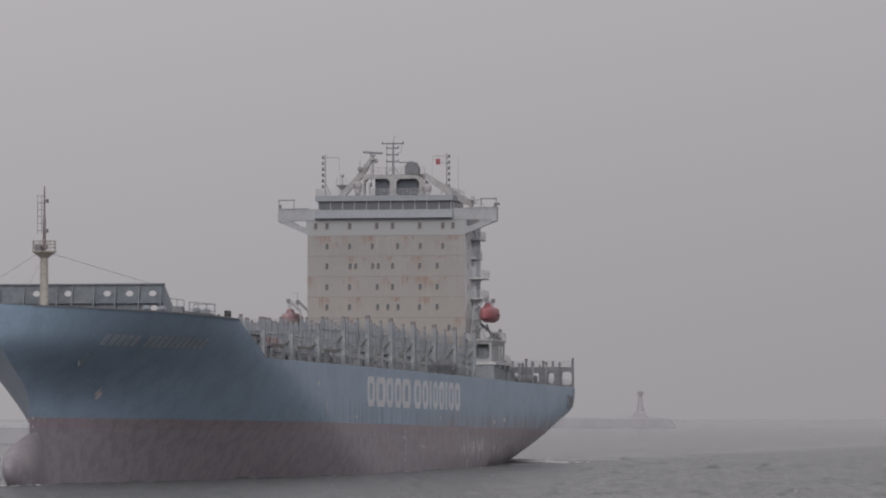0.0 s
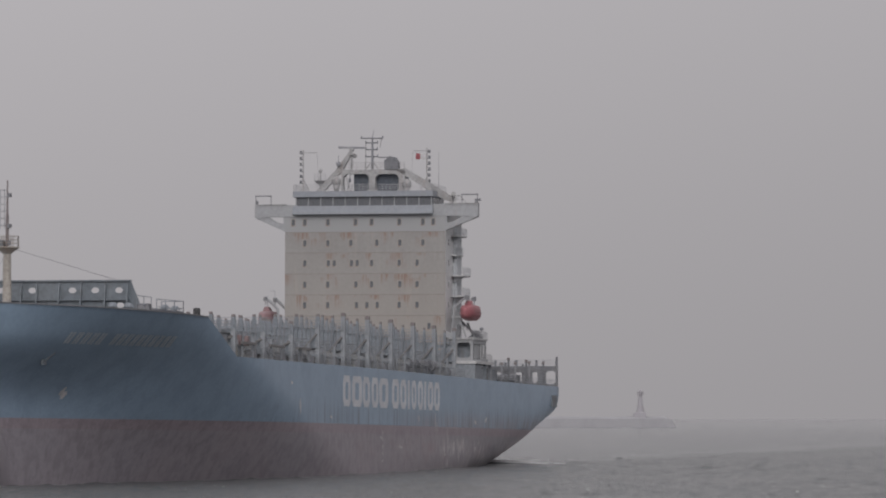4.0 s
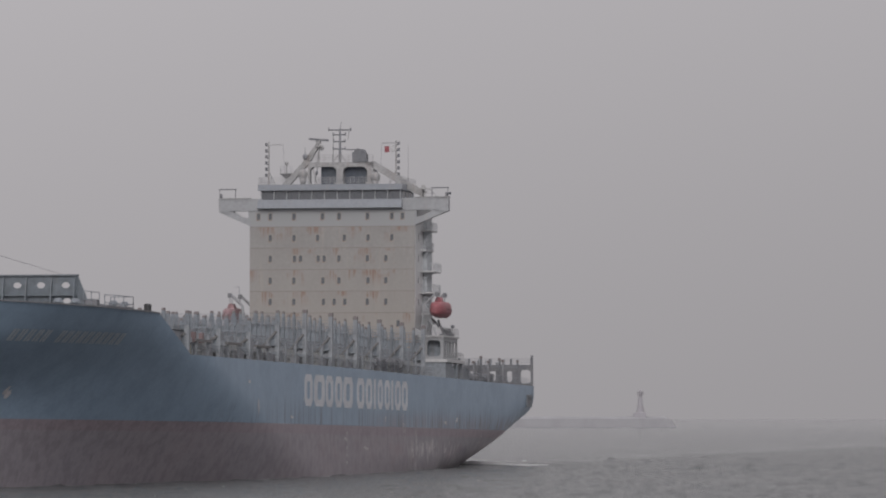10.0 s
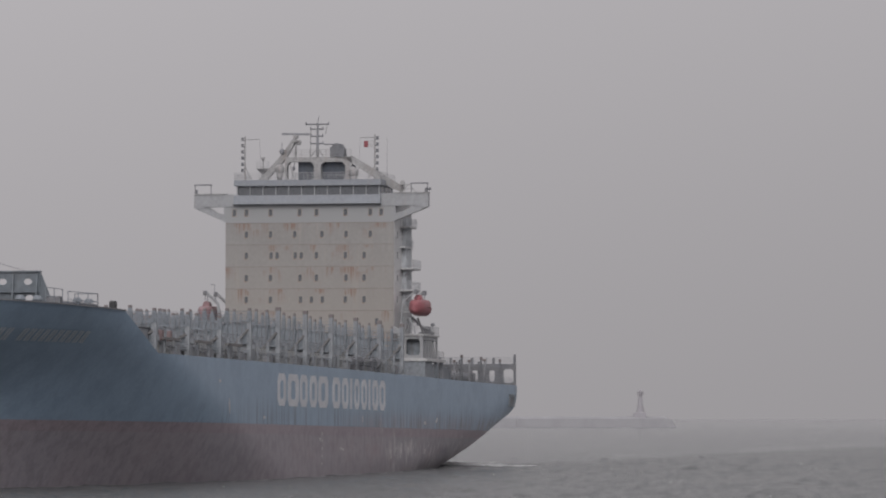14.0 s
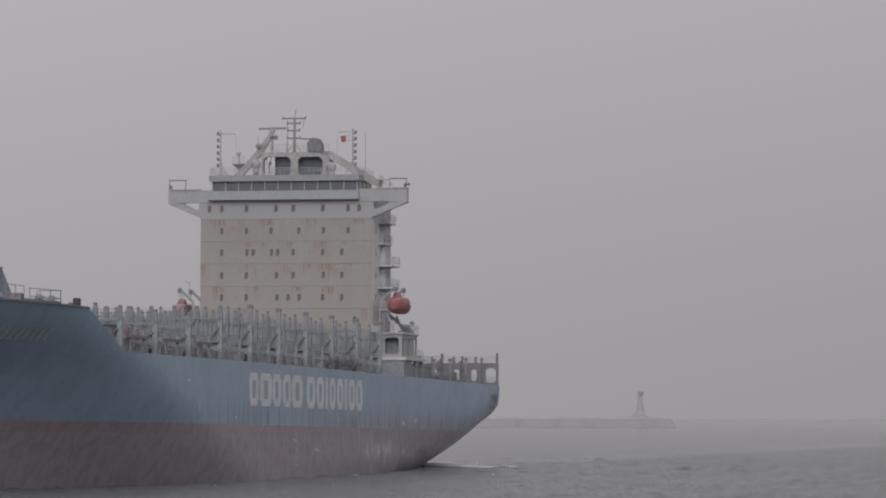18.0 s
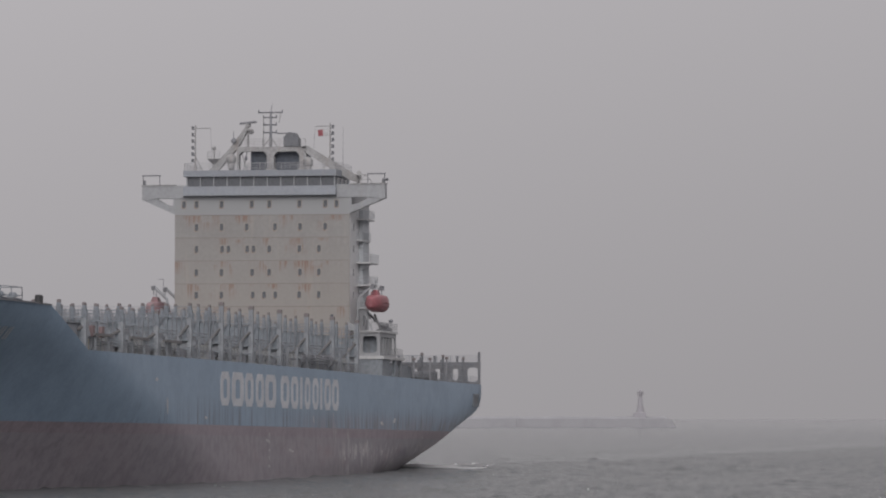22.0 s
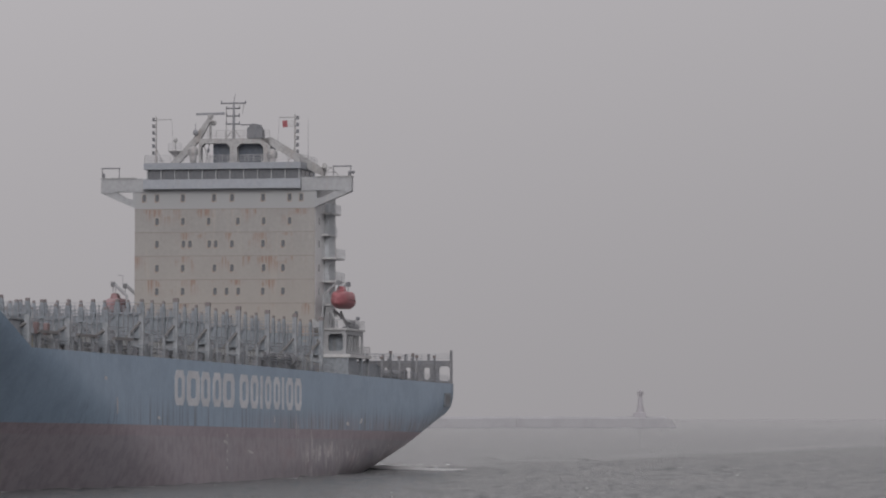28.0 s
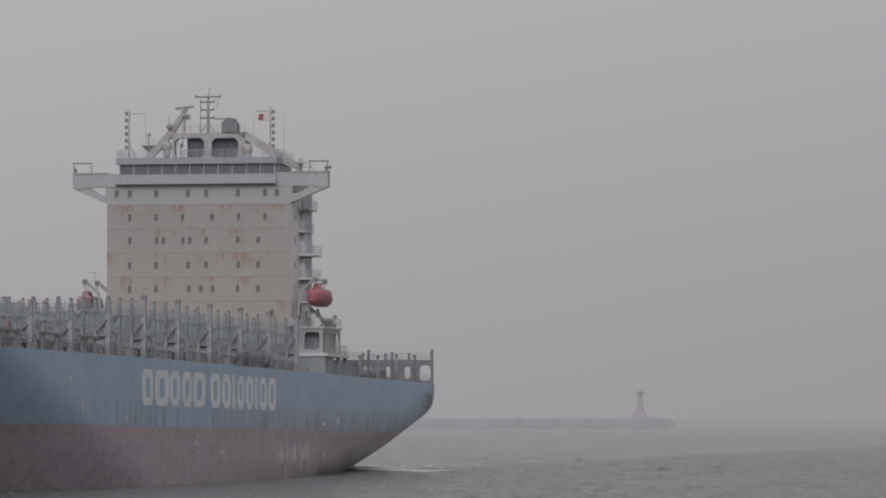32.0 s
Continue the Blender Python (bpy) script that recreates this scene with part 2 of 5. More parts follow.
def sea_material():
    """Choppy water near the shore; past the tide line it lies smoother and paler."""
    m = bpy.data.materials.new("grey_sea_water")
    m.use_nodes = True
    n, l = m.node_tree.nodes, m.node_tree.links
    p = n["Principled BSDF"]
    p.inputs["Base Color"].default_value = (0.13, 0.135, 0.138, 1)
    p.inputs["IOR"].default_value = 1.33
    geo, sep = n.new("ShaderNodeNewGeometry"), n.new("ShaderNodeSeparateXYZ")
    l.new(geo.outputs["Position"], sep.inputs[0])

    def noise_tex(scale, detail, stretch=(1, 1, 1)):
        mp, t = n.new("ShaderNodeMapping"), n.new("ShaderNodeTexNoise")
        mp.inputs["Scale"].default_value = stretch
        l.new(geo.outputs["Position"], mp.inputs[0])
        t.inputs["Scale"].default_value, t.inputs["Detail"].default_value = scale, detail
        l.new(mp.outputs[0], t.inputs["Vector"])
        return t.outputs["Fac"]

    def math_node(op, a, b=0.0, c=0.0):
        k = n.new("ShaderNodeMath")
        k.operation = op
        for i, v in enumerate((a, b, c)):
            if isinstance(v, (int, float)):
                k.inputs[i].default_value = v
            else:
                l.new(v, k.inputs[i])
        return k.outputs[0]

    h = math_node("MULTIPLY", noise_tex(0.05, 3), 0.5)
    h = math_node("MULTIPLY_ADD", noise_tex(0.22, 5, (1, 0.7, 1)), 0.8, h)
    h = math_node("MULTIPLY_ADD", noise_tex(1.1, 5), 0.85, h)
    h = math_node("MULTIPLY_ADD", noise_tex(3.6, 3), 0.24, h)
    # metres past the tide line, which wanders a little
    past = math_node("MULTIPLY_ADD", sep.outputs["X"], -4.2, math_node("SUBTRACT", sep.outputs["Y"], 667.0))
    past = math_node("ADD", past, math_node("MULTIPLY", noise_tex(0.02, 3), 160.0))
    calm = n.new("ShaderNodeMapRange")
    calm.inputs["From Min"].default_value, calm.inputs["From Max"].default_value = 60.0, 130.0
    l.new(past, calm.inputs["Value"])
    far = n.new("ShaderNodeMapRange")
    far.inputs["From Min"].default_value, far.inputs["From Max"].default_value = 700.0, 2600.0
    far.inputs["To Min"].default_value, far.inputs["To Max"].default_value = 1.0, 0.45
    l.new(sep.outputs["Y"], far.inputs["Value"])
    # a slick lies along the tide line
    slick = math_node("MAXIMUM", math_node("SUBTRACT", 1.0, math_node("DIVIDE", math_node("ABSOLUTE", math_node("SUBTRACT", past, 110.0)), 45.0)), 0.0)
    still = math_node("MULTIPLY_ADD", slick, 0.26, math_node("MULTIPLY", calm.outputs[0], 0.28))
    rough_sea = math_node("MULTIPLY", far.outputs[0], math_node("SUBTRACT", 1.0, still))
    # gusts ruffle the surface in short streaks
    gust = math_node("ADD", math_node("MULTIPLY", noise_tex(1.0, 3, (1.7, 0.09, 1)), 2.5), 0.08)
    rough_sea = math_node("MULTIPLY", rough_sea, gust)
    b = n.new("ShaderNodeBump")
    b.inputs["Distance"].default_value = 1.0
    l.new(rough_sea, b.inputs["Strength"])
    l.new(h, b.inputs["Height"])
    l.new(b.outputs[0], p.inputs["Normal"])
    l.new(math_node("MULTIPLY_ADD", rough_sea, 0.12, 0.05), p.inputs["Roughness"])
    return m


SEA = sea_material()


# ---- building helpers ----
class Mesh:
    """Collects faces for one mesh."""

    def __init__(self):
        self.v, self.f = [], []

    def quad(self, *pts):
        k = len(self.v)
        self.v += [tuple(p) for p in pts]
        self.f.append(tuple(range(k, k + len(pts))))

    def box(self, x0, x1, y0, y1, z0, z1):
        k = len(self.v)
        self.v += [(x, y, z) for x in (x0, x1) for y in (y0, y1) for z in (z0, z1)]
        self.f += [tuple(k + i for i in q) for q in ((0, 1, 3, 2), (4, 6, 7, 5), (0, 4, 5, 1), (2, 3, 7, 6), (0, 2, 6, 4), (1, 5, 7, 3))]
        return self

    def bevel_box(self, x0, x1, y0, y1, z0, z1, b):
        """A box whose top edges are chamfered."""
        k = len(self.v)
        self.v += [(x0, y0, z0), (x1, y0, z0), (x1, y1, z0), (x0, y1, z0), (x0, y0, z1 - b), (x1, y0, z1 - b), (x1, y1, z1 - b), (x0, y1, z1 - b),
                   (x0 + b, y0 + b, z1), (x1 - b, y0 + b, z1), (x1 - b, y1 - b, z1), (x0 + b, y1 - b, z1)]
        self.f += [tuple(k + i for i in q) for q in ((3, 2, 1, 0), (0, 1, 5, 4), (1, 2, 6, 5), (2, 3, 7, 6), (3, 0, 4, 7),
                                                     (4, 5, 9, 8), (5, 6, 10, 9), (6, 7, 11, 10), (7, 4, 8, 11), (8, 9, 10, 11))]
        return self

    def quad_on(self, x, z, w, h):
        """A small flat mark on the port side of the hull."""
        self.quad(*[(px, half(px, pz) + 0.015, pz) for px, pz in ((x - w, z), (x + w, z), (x + w, z + h), (x - w, z + h))])
        return self

    def rod(self, a, b, r0, r1=None, n=6):
        a, b = Vector(a), Vector(b)
        r1 = r0 if r1 is None else r1
        d = (b - a).normalized()
        u = d.orthogonal().normalized()
        w = d.cross(u)
        k = len(self.v)
        for c, r in ((a, r0), (b, r1)):
            for i in range(n):
                t = 2 * math.pi * (i + 0.5) / n
                self.v.append(tuple(c + r * (math.cos(t) * u + math.sin(t) * w)))
        self.f += [(k + i, k + (i + 1) % n, k + n + (i + 1) % n, k + n + i) for i in range(n)]
        self.f += [tuple(k + i for i in reversed(range(n))), tuple(k + n + i for i in range(n))]
        return self

    def ball(self, c, rx, ry, rz, nu=14, nv=9, v0=-90, v1=90):
        k = len(self.v)
        for j in range(nv + 1):
            e = radians(v0 + (v1 - v0) * j / nv)
            for i in range(nu):
                t = 2 * math.pi * i / nu
                self.v.append((c[0] + rx * math.cos(e) * math.cos(t), c[1] + ry * math.cos(e) * math.sin(t), c[2] + rz * math.sin(e)))
        for j in range(nv):
            for i in range(nu):
                q = (i + 1) % nu
                self.f.append((k + j * nu + i, k + j * nu + q, k + (j + 1) * nu + q, k + (j + 1) * nu + i))
        return self

    def prism(self, outline, a, b, axis):
        """An outline of (u, v) carried from a to b along an axis."""
        k, n = len(self.v), len(outline)
        for c in (a, b):
            for u, v in outline:
                self.v.append({"x": (c, u, v), "y": (u, c, v), "z": (u, v, c)}[axis])
        self.f += [(k + i, k + (i + 1) % n, k + n + (i + 1) % n, k + n + i) for i in range(n)]
        self.f += [tuple(k + i for i in reversed(range(n))), tuple(k + n + i for i in range(n))]
        return self

    def pierced(self, u0, u1, v0, v1, holes, a, b, axis, cut=0.12):
        """A plate u0..u1 by v0..v1, from a to b along axis, with holes (u0, u1, v0, v1) of cut corners."""
        us = sorted({u0, u1, *(h[0] for h in holes), *(h[1] for h in holes)})
        vs = sorted({v0, v1, *(h[2] for h in holes), *(h[3] for h in holes)})
        ids = {}

        def corner(u, v, w):
            key = (round(u, 4), round(v, 4), w)
            if key not in ids:
                ids[key] = len(self.v)
                self.v.append((w, u, v) if axis == "x" else (u, w, v))
            return ids[key]

        def solid(i, j):
            if not (0 <= i < len(us) - 1 and 0 <= j < len(vs) - 1):
                return False
            um, vm = (us[i] + us[i + 1]) / 2, (vs[j] + vs[j + 1]) / 2
            return not any(h[0] < um < h[1] and h[2] < vm < h[3] for h in holes)

        for i in range(len(us) - 1):
            for j in range(len(vs) - 1):
                if not solid(i, j):
                    continue
                ring = [(us[i], vs[j]), (us[i + 1], vs[j]), (us[i + 1], vs[j + 1]), (us[i], vs[j + 1])]
                for w in (a, b):
                    self.f.append(tuple(corner(u, v, w) for u, v in ring))
                for k, (di, dj) in enumerate(((0, -1), (1, 0), (0, 1), (-1, 0))):
                    if not solid(i + di, j + dj):
                        p, q = ring[k], ring[(k + 1) % 4]
                        self.f.append((corner(*p, a), corner(*q, a), corner(*q, b), corner(*p, b)))
        for h0, h1, g0, g1 in holes:
            c = min(cut, (h1 - h0) / 2.5, (g1 - g0) / 2.5)
            for cu, su in ((h0, 1), (h1, -1)):
                for cv, sv in ((g0, 1), (g1, -1)):
                    ring = [(cu, cv), (cu + su * c, cv), (cu, cv + sv * c)]
                    for w in (a, b):
                        self.f.append(tuple(corner(u, v, w) for u, v in ring))
                    p, q = ring[1], ring[2]
                    self.f.append((corner(*p, a), corner(*q, a), corner(*q, b), corner(*p, b)))
        return self


def part(name, mesh, material, parent, label="", smooth=False, at=None):
    me = bpy.data.meshes.new(name)
    me.from_pydata(mesh.v, [], mesh.f)
    bm = bmesh.new()
    bm.from_mesh(me)
    bmesh.ops.recalc_face_normals(bm, faces=bm.faces)
    bm.to_mesh(me)
    bm.free()
    me.materials.append(material)
    if smooth:
        me.shade_smooth()
    ob = new(name, me)
    ob.parent = parent
    if at is not None:
        ob.matrix_basis = at
    if label:
        tagged(ob, label)
    return ob


def twin(ob, m, parent=None):
    """Another part on the same mesh."""
    o = ob.copy()
    scene.collection.objects.link(o)
    o.parent = parent or ob.parent
    o.matrix_basis = m
    return o


def rail(mesh, pts, h=1.05, step=1.8, r=0.03):
    """A rail of posts and three bars along a line of points."""
    for a, b in zip(pts, pts[1:]):
        a, b = Vector(a), Vector(b)
        n = max(1, round((b - a).length / step))
        for i in range(n + 1):
            p = a.lerp(b, i / n)
            mesh.rod(p, p + Vector((0, 0, h)), r, n=4)
        for k in (0.36, 0.68, 1.0):
            mesh.rod(a + Vector((0, 0, h * k)), b + Vector((0, 0, h * k)), r * 0.8, n=4)
    return mesh


# ---- sea: one sheet to the horizon ----
def build_sea():
    """One sheet to the horizon, with waves of its own in the middle of the bay."""
    def axis_steps(lo, a, b, hi, step, grow):
        inner = list(np.arange(a, b + step, step))
        left, right, d = [], [], step
        x = inner[0]
        while x > lo:
            d *= grow
            x -= d
            left.append(max(x, lo))
        x, d = inner[-1], step
        while x < hi:
            d *= grow
            x += d
            right.append(min(x, hi))
        return np.array(left[::-1] + inner + right)

    xs = axis_steps(-3000, -75, 120, 3000, 0.6, 1.5)
    ys = axis_steps(-400, 440, 1000, 4930, 1.25, 1.12)
    X, Y = np.meshgrid(xs, ys, indexing="ij")
    rng = np.random.default_rng(3)
    Z = np.zeros_like(X)
    for k in range(34):
        wave = 2.6 * 1.075 ** k
        turn = rng.normal(-1.9, 0.55)
        kx, ky = math.cos(turn) * 2 * math.pi / wave, math.sin(turn) * 2 * math.pi / wave
        Z += 0.005 * wave ** 0.25 * np.sin(kx * X + ky * Y + rng.uniform(0, 6.28))
    # short-crested chop: single steep wavelets
    i0, j0 = int(np.searchsorted(xs, -75.01)), int(np.searchsorted(ys, 439.99))
    for k in range(1500):
        cx, cy = rng.uniform(-70, 115), 445 + 380 * rng.uniform(0, 1) ** 1.3
        tall, wide = rng.uniform(0.08, 0.26), rng.uniform(0.4, 0.8)
        i, j = int((cx + 75) / 0.6) + i0, int((cy - 440) / 1.25) + j0
        a, b = slice(max(i - 6, 0), i + 7), slice(max(j - 3, 0), j + 4)
        Z[a, b] += tall * np.exp(-((X[a, b] - cx) / wide) ** 2 - ((Y[a, b] - cy) / 1.1) ** 2)
    # a few steeper crests stand out darker
    for k in range(620):
        cx, cy = rng.uniform(-70, 115), 445 + 330 * rng.uniform(0, 1) ** 1.2
        tall, wide = rng.uniform(0.1, 0.26), rng.uniform(0.5, 1.3)
        i, j = int((cx + 75) / 0.6) + i0, int((cy - 440) / 1.25) + j0
        a, b = slice(max(i - 9, 0), i + 10), slice(max(j - 3, 0), j + 4)
        Z[a, b] += tall * np.exp(-((X[a, b] - cx) / wide) ** 2 - ((Y[a, b] - cy) / 1.1) ** 2)
    inside = np.clip((X + 95) / 25, 0, 1) * np.clip((140 - X) / 25, 0, 1) * np.clip((Y - 420) / 25, 0, 1) * np.clip((1150 - Y) / 350, 0, 1)
    Z *= inside
    nx, ny = X.shape
    me = bpy.data.meshes.new("water")
    idx = np.arange(nx * ny).reshape(nx, ny)
    faces = np.stack([idx[:-1, :-1], idx[1:, :-1], idx[1:, 1:], idx[:-1, 1:]], -1).reshape(-1, 4)
    me.from_pydata(np.stack([X, Y, Z], -1).reshape(-1, 3).tolist(), [], faces.tolist())
    me.materials.append(SEA)
    me.shade_smooth()
    o = new("water", me)
    tagged(o, "grey choppy harbour sea under haze", "water", kind="structure")
    return o


water = build_sea()


# ---- the hull's form ----
def smooth(a, b, x):
    t = min(1, max(0, (x - a) / (b - a)))
    return t * t * (3 - 2 * t)


def sheer(x):
    """The height of the hull's upper edge."""
    if x < 207:
        return 11.55 + 0.35 * smooth(0, 150, x)
    if x < 221:
        return 11.9 + 4.0 * (x - 207) / 14
    return 15.9 + 0.55 * (x - 221) / 39


def stem(z):
    return 248.2 + 11.8 * smooth(6.0, 13.5, z)


def keel(x):
    """The height of the hull's bottom on the centreline, aft."""
    return -6.0 if x > 62 else 4.6 - 10.6 * (x / 62) ** 0.9


def half(x, z):
    """The hull's half breadth."""
    flat = 151 + 4.2 * max(z, -3)
    if x > flat:
        near = smooth(222, 246, x)
        rise_z = min(1, max(0, (z + 4) / 20))
        end = stem(z) if x > 246 else stem(z) * near + max(248.2 + 9.0 * rise_z, x) * (1 - near)
        u = min(1, (x - flat) / (end - flat))
        return 16.1 * max(0.0, 1 - u ** (1.6 + 0.35 * rise_z + 0.38 * smooth(9, 16, z))) * (1 - 0.3 * (1 - rise_z) * u ** 2) * (1 - 0.6 * (1 - smooth(5, 13, z)) * u ** 5)
    if x < 75:
        zt, zb = sheer(x), keel(x)
        s = min(1, max(0, (zt - z) / (zt - zb)))
        return 16.1 * max(0.0, 1 - s ** (5 - 1.3 * smooth(25, 0, x))) ** 0.5 if zb > -6 or s < 1 else 0.0
    return 16.1


RED_LINE = 4.85
STATIONS = [0, 2, 4, 7, 10, 14, 18, 22, 26, 30, 34, 38, 42, 46, 50, 55, 60, 66, 75, 95, 120, 140] + list(range(146, 206, 4))
FORWARD = [0.0, 0.07, 0.13, 0.19, 0.26] + [0.26 + 0.74 * k / 26 for k in range(1, 27)]


def shell(low, high, rows):
    """Both sides of the hull between two heights (functions of x); forward the stations crowd towards the stem."""
    m = Mesh()
    places = [(x, None) for x in STATIONS] + [(207 + 53 * f, f) for f in FORWARD]
    for side in (1, -1):
        k = len(m.v)
        for x, f in places:
            a, b = low(x), max(high(x), low(x) + 0.001)
            for j in range(rows + 1):
                z = a + (b - a) * j / rows
                xx = x if f is None else 207 + f * (stem(z) - 207)
                m.v.append((xx, side * half(xx, z), z))
        n = rows + 1
        for i in range(len(places) - 1):
            for j in range(rows):
                q = (k + i * n + j, k + (i + 1) * n + j, k + (i + 1) * n + j + 1, k + i * n + j + 1)
                m.f.append(q if side > 0 else q[::-1])
        if side > 0:
            ends = [k + j for j in range(n)]
        else:
            for j in range(rows):
                m.f.append((ends[j], ends[j + 1], k + j + 1, k + j))
    return m


ship = new("container_ship")
tagged(ship, "unladen blue and red container ship with rust-streaked cream superstructure", "ship")


def build_hull():
    # the hull's paints carry the haze in their colour
    hull = part("hull", shell(lambda x: RED_LINE, sheer, 16), BLUE, ship, "blue painted steel hull side with haze lightened into its colour", smooth=True)
    part("boot_line", shell(lambda x: RED_LINE - 1.1, lambda x: RED_LINE, 3), REDLINE, ship, "dull red band along the top of the boot topping, haze in its colour", smooth=True)
    part("boot_topping", shell(lambda x: min(RED_LINE - 1.15, max(-5.0, keel(x))), lambda x: RED_LINE - 1.1, 14), RED, ship, "red anti-fouling paint below the blue with haze lightened into its colour", smooth=True)
    bulb, nose = Mesh(), [(0.0, 0.02)] + [(14 * (k / 14) ** 1.6, (1 - (1 - (k / 14) ** 1.6) ** 2.5) ** 0.5) for k in range(1, 15)] + [(17, 1.0), (20, 1.0), (23, 1.0), (26, 1.0), (30, 1.0)]
    for back, r in nose:
        fill = smooth(3, 17, back)
        wide, high = 1.9 * r + fill * (half(256.8 - back, -2.5) - 0.15 - 1.9 * r), 3.4 * r + 1.0 * fill
        bulb.v += [(256.8 - back, wide * math.cos(t * math.pi / 12), -0.5 + high * math.sin(t * math.pi / 12)) for t in range(24)]
    bulb.f = [(24 * i + j, 24 * i + (j + 1) % 24, 24 * i + 24 + (j + 1) % 24, 24 * i + 24 + j) for i in range(len(nose) - 1) for j in range(24)]
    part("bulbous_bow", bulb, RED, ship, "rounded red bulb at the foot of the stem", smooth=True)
    d = Mesh()
    xs = [0.3, 10, 20, 40, 60, 75, 140, 190, 205, 215]
    for a, b in zip(xs, xs[1:]):
        za, zb = sheer(a) - 0.12, sheer(min(b, 206)) - 0.12
        d.quad((a, -half(a, za) + 0.1, za), (b, -half(b, zb) + 0.1, zb), (b, half(b, zb) - 0.1, zb), (a, half(a, za) - 0.1, za))
    part("main_deck", d, DECKM, ship)
    f = Mesh()
    xs = [217, 221, 226, 231, 236, 241, 246, 250, 254, 257]
    for a, b in zip(xs, xs[1:]):
        ya, yb = half(a, 14.8) - 0.1, half(b, 14.8) - 0.1
        f.quad((a, -ya, 14.9), (b, -yb, 14.9), (b, yb, 14.9), (a, ya, 14.9))
    low, top = half(217, 11.9) - 0.25, half(217, 14.8) - 0.25
    f.quad((217, -low, 11.9), (217, low, 11.9), (217, top, 14.9), (217, -top, 14.9))
    part("forecastle_deck", f, DECKM, ship)
    # lettering on the sides, as plain bars
    ext = [(153.5, 149), (148.3, 142.4), (142, 137.8), (136.8, 132.7), (132.2, 126.6), (124.4, 119.9), (119.1, 115.2), (114.4, 113),
           (112, 108.8), (107.8, 104.4), (103.6, 102.3), (101.3, 97.6), (97, 93.2)]
    for side in (1, -1):
        for a, b in ext:
            a, b = a - 0.12, b + 0.12
            w = a - b
            m = Mesh()
            z0, z1, c = 7.02, 10.75, 0.35
            if w > 2:
                k = len(m.v)
                for dy in (16.06, 16.125):
                    for e, g, cut in ((0.0, 0.0, 0.75), (w * 0.3, 0.8, 0.3)):
                        x0, x1, lo, hi = b + e, a - e, z0 + g, z1 - g
                        m.v += [(px, side * dy, pz) for px, pz in ((x0 + cut, lo), (x1 - cut, lo), (x1, lo + cut), (x1, hi - cut), (x1 - cut, hi), (x0 + cut, hi), (x0, hi - cut), (x0, lo + cut))]
                for i in range(8):
                    j = (i + 1) % 8
                    m.f += [tuple(k + q for q in ring) for ring in ((i, j, 8 + j, 8 + i), (16 + i, 16 + j, 24 + j, 24 + i), (i, j, 16 + j, 16 + i), (8 + i, 8 + j, 24 + j, 24 + i))]
            else:
                m.prism([(b, z0), (a, z0), (a, z1), (b, z1)], side * 16.06, side * 16.125, "y")
            part("lettering_bar", m, LETTER, ship, "chalky white lettering block on the hull")
    # the ship's name on the flare, as small slanting bars
    for side in (1, -1):
        for k in range(16):
            if k == 5:
                continue
            x = 245.6 - 1.24 * k
            m = Mesh()
            z0, z1 = 12.5, 13.65
            for dx in (0.0, -0.47):
                m.quad(*[(xx + dx, side * (half(xx + dx, z) + 0.08), z) for xx, z in ((x, z0), (x + 0.34, z0), (x + 0.62, z1), (x + 0.28, z1))])
            part("name_bar", m, NAMEP, ship, "faded pale name lettering on the bow")
    # scrapes and small marks on the port side, with outlines of their own
    rng = random.Random(11)
    marks = [(176.6, 7.0, 0.35, 0.9), (236.6, 7.4, 0.6, 0.7), (88, 3.6, 0.2, 1.1), (86.5, 2.2, 0.5, 0.7), (83, 2.4, 0.9, 0.8), (79, 1.9, 1.2, 0.5), (75, 2.2, 0.8, 0.6), (72, 1.6, 1.4, 0.4), (95, 4.0, 0.12, 1.2),
             (181, 9.6, 0.4, 0.3), (131, 3.2, 0.8, 0.2), (119, 2.1, 1.2, 0.25), (160, 5.6, 0.6, 0.2), (68, 5.6, 1.0, 0.25), (60, 6.0, 0.7, 0.3), (107, 5.7, 0.25, 0.5), (66, 1.8, 0.7, 0.5),
             (87.5, 2.6, 0.35, 1.3), (84, 2.2, 0.5, 1.2), (81, 2.5, 0.3, 1.0), (77, 2.3, 0.5, 1.1), (73, 2.0, 0.4, 0.9), (69, 2.6, 0.35, 0.8), (64, 2.9, 0.3, 0.6), (90, 1.6, 0.6, 0.6), (96, 5.2, 0.12, 1.6)]
    for x, z, a, b in marks:
        m = Mesh()
        for k in range(3):
            cx, cz = x + rng.uniform(-a, a) * 0.7, z + rng.uniform(-b, b) * 0.6
            pts = []
            for i in range(9):
                q = 2 * math.pi * i / 9
                px, pz = cx + a * rng.uniform(0.35, 0.8) * math.cos(q), cz + b * rng.uniform(0.35, 0.8) * math.sin(q)
                pts.append((px, half(px, pz) + 0.012 + 0.004 * k, pz))
            m.quad(*pts)
        part("scrape", m, SCRAPE, hull)
    for x in (252 - 4.6, 130.0, 40.0):
        for k in range(5):
            z = 0.2 + 0.9 * k
            if x > 200:
                z += 0.8
            part("draught_mark", Mesh().quad_on(x, z, 0.25, 0.3), SCRAPE, hull)
    return hull


hull = build_hull()


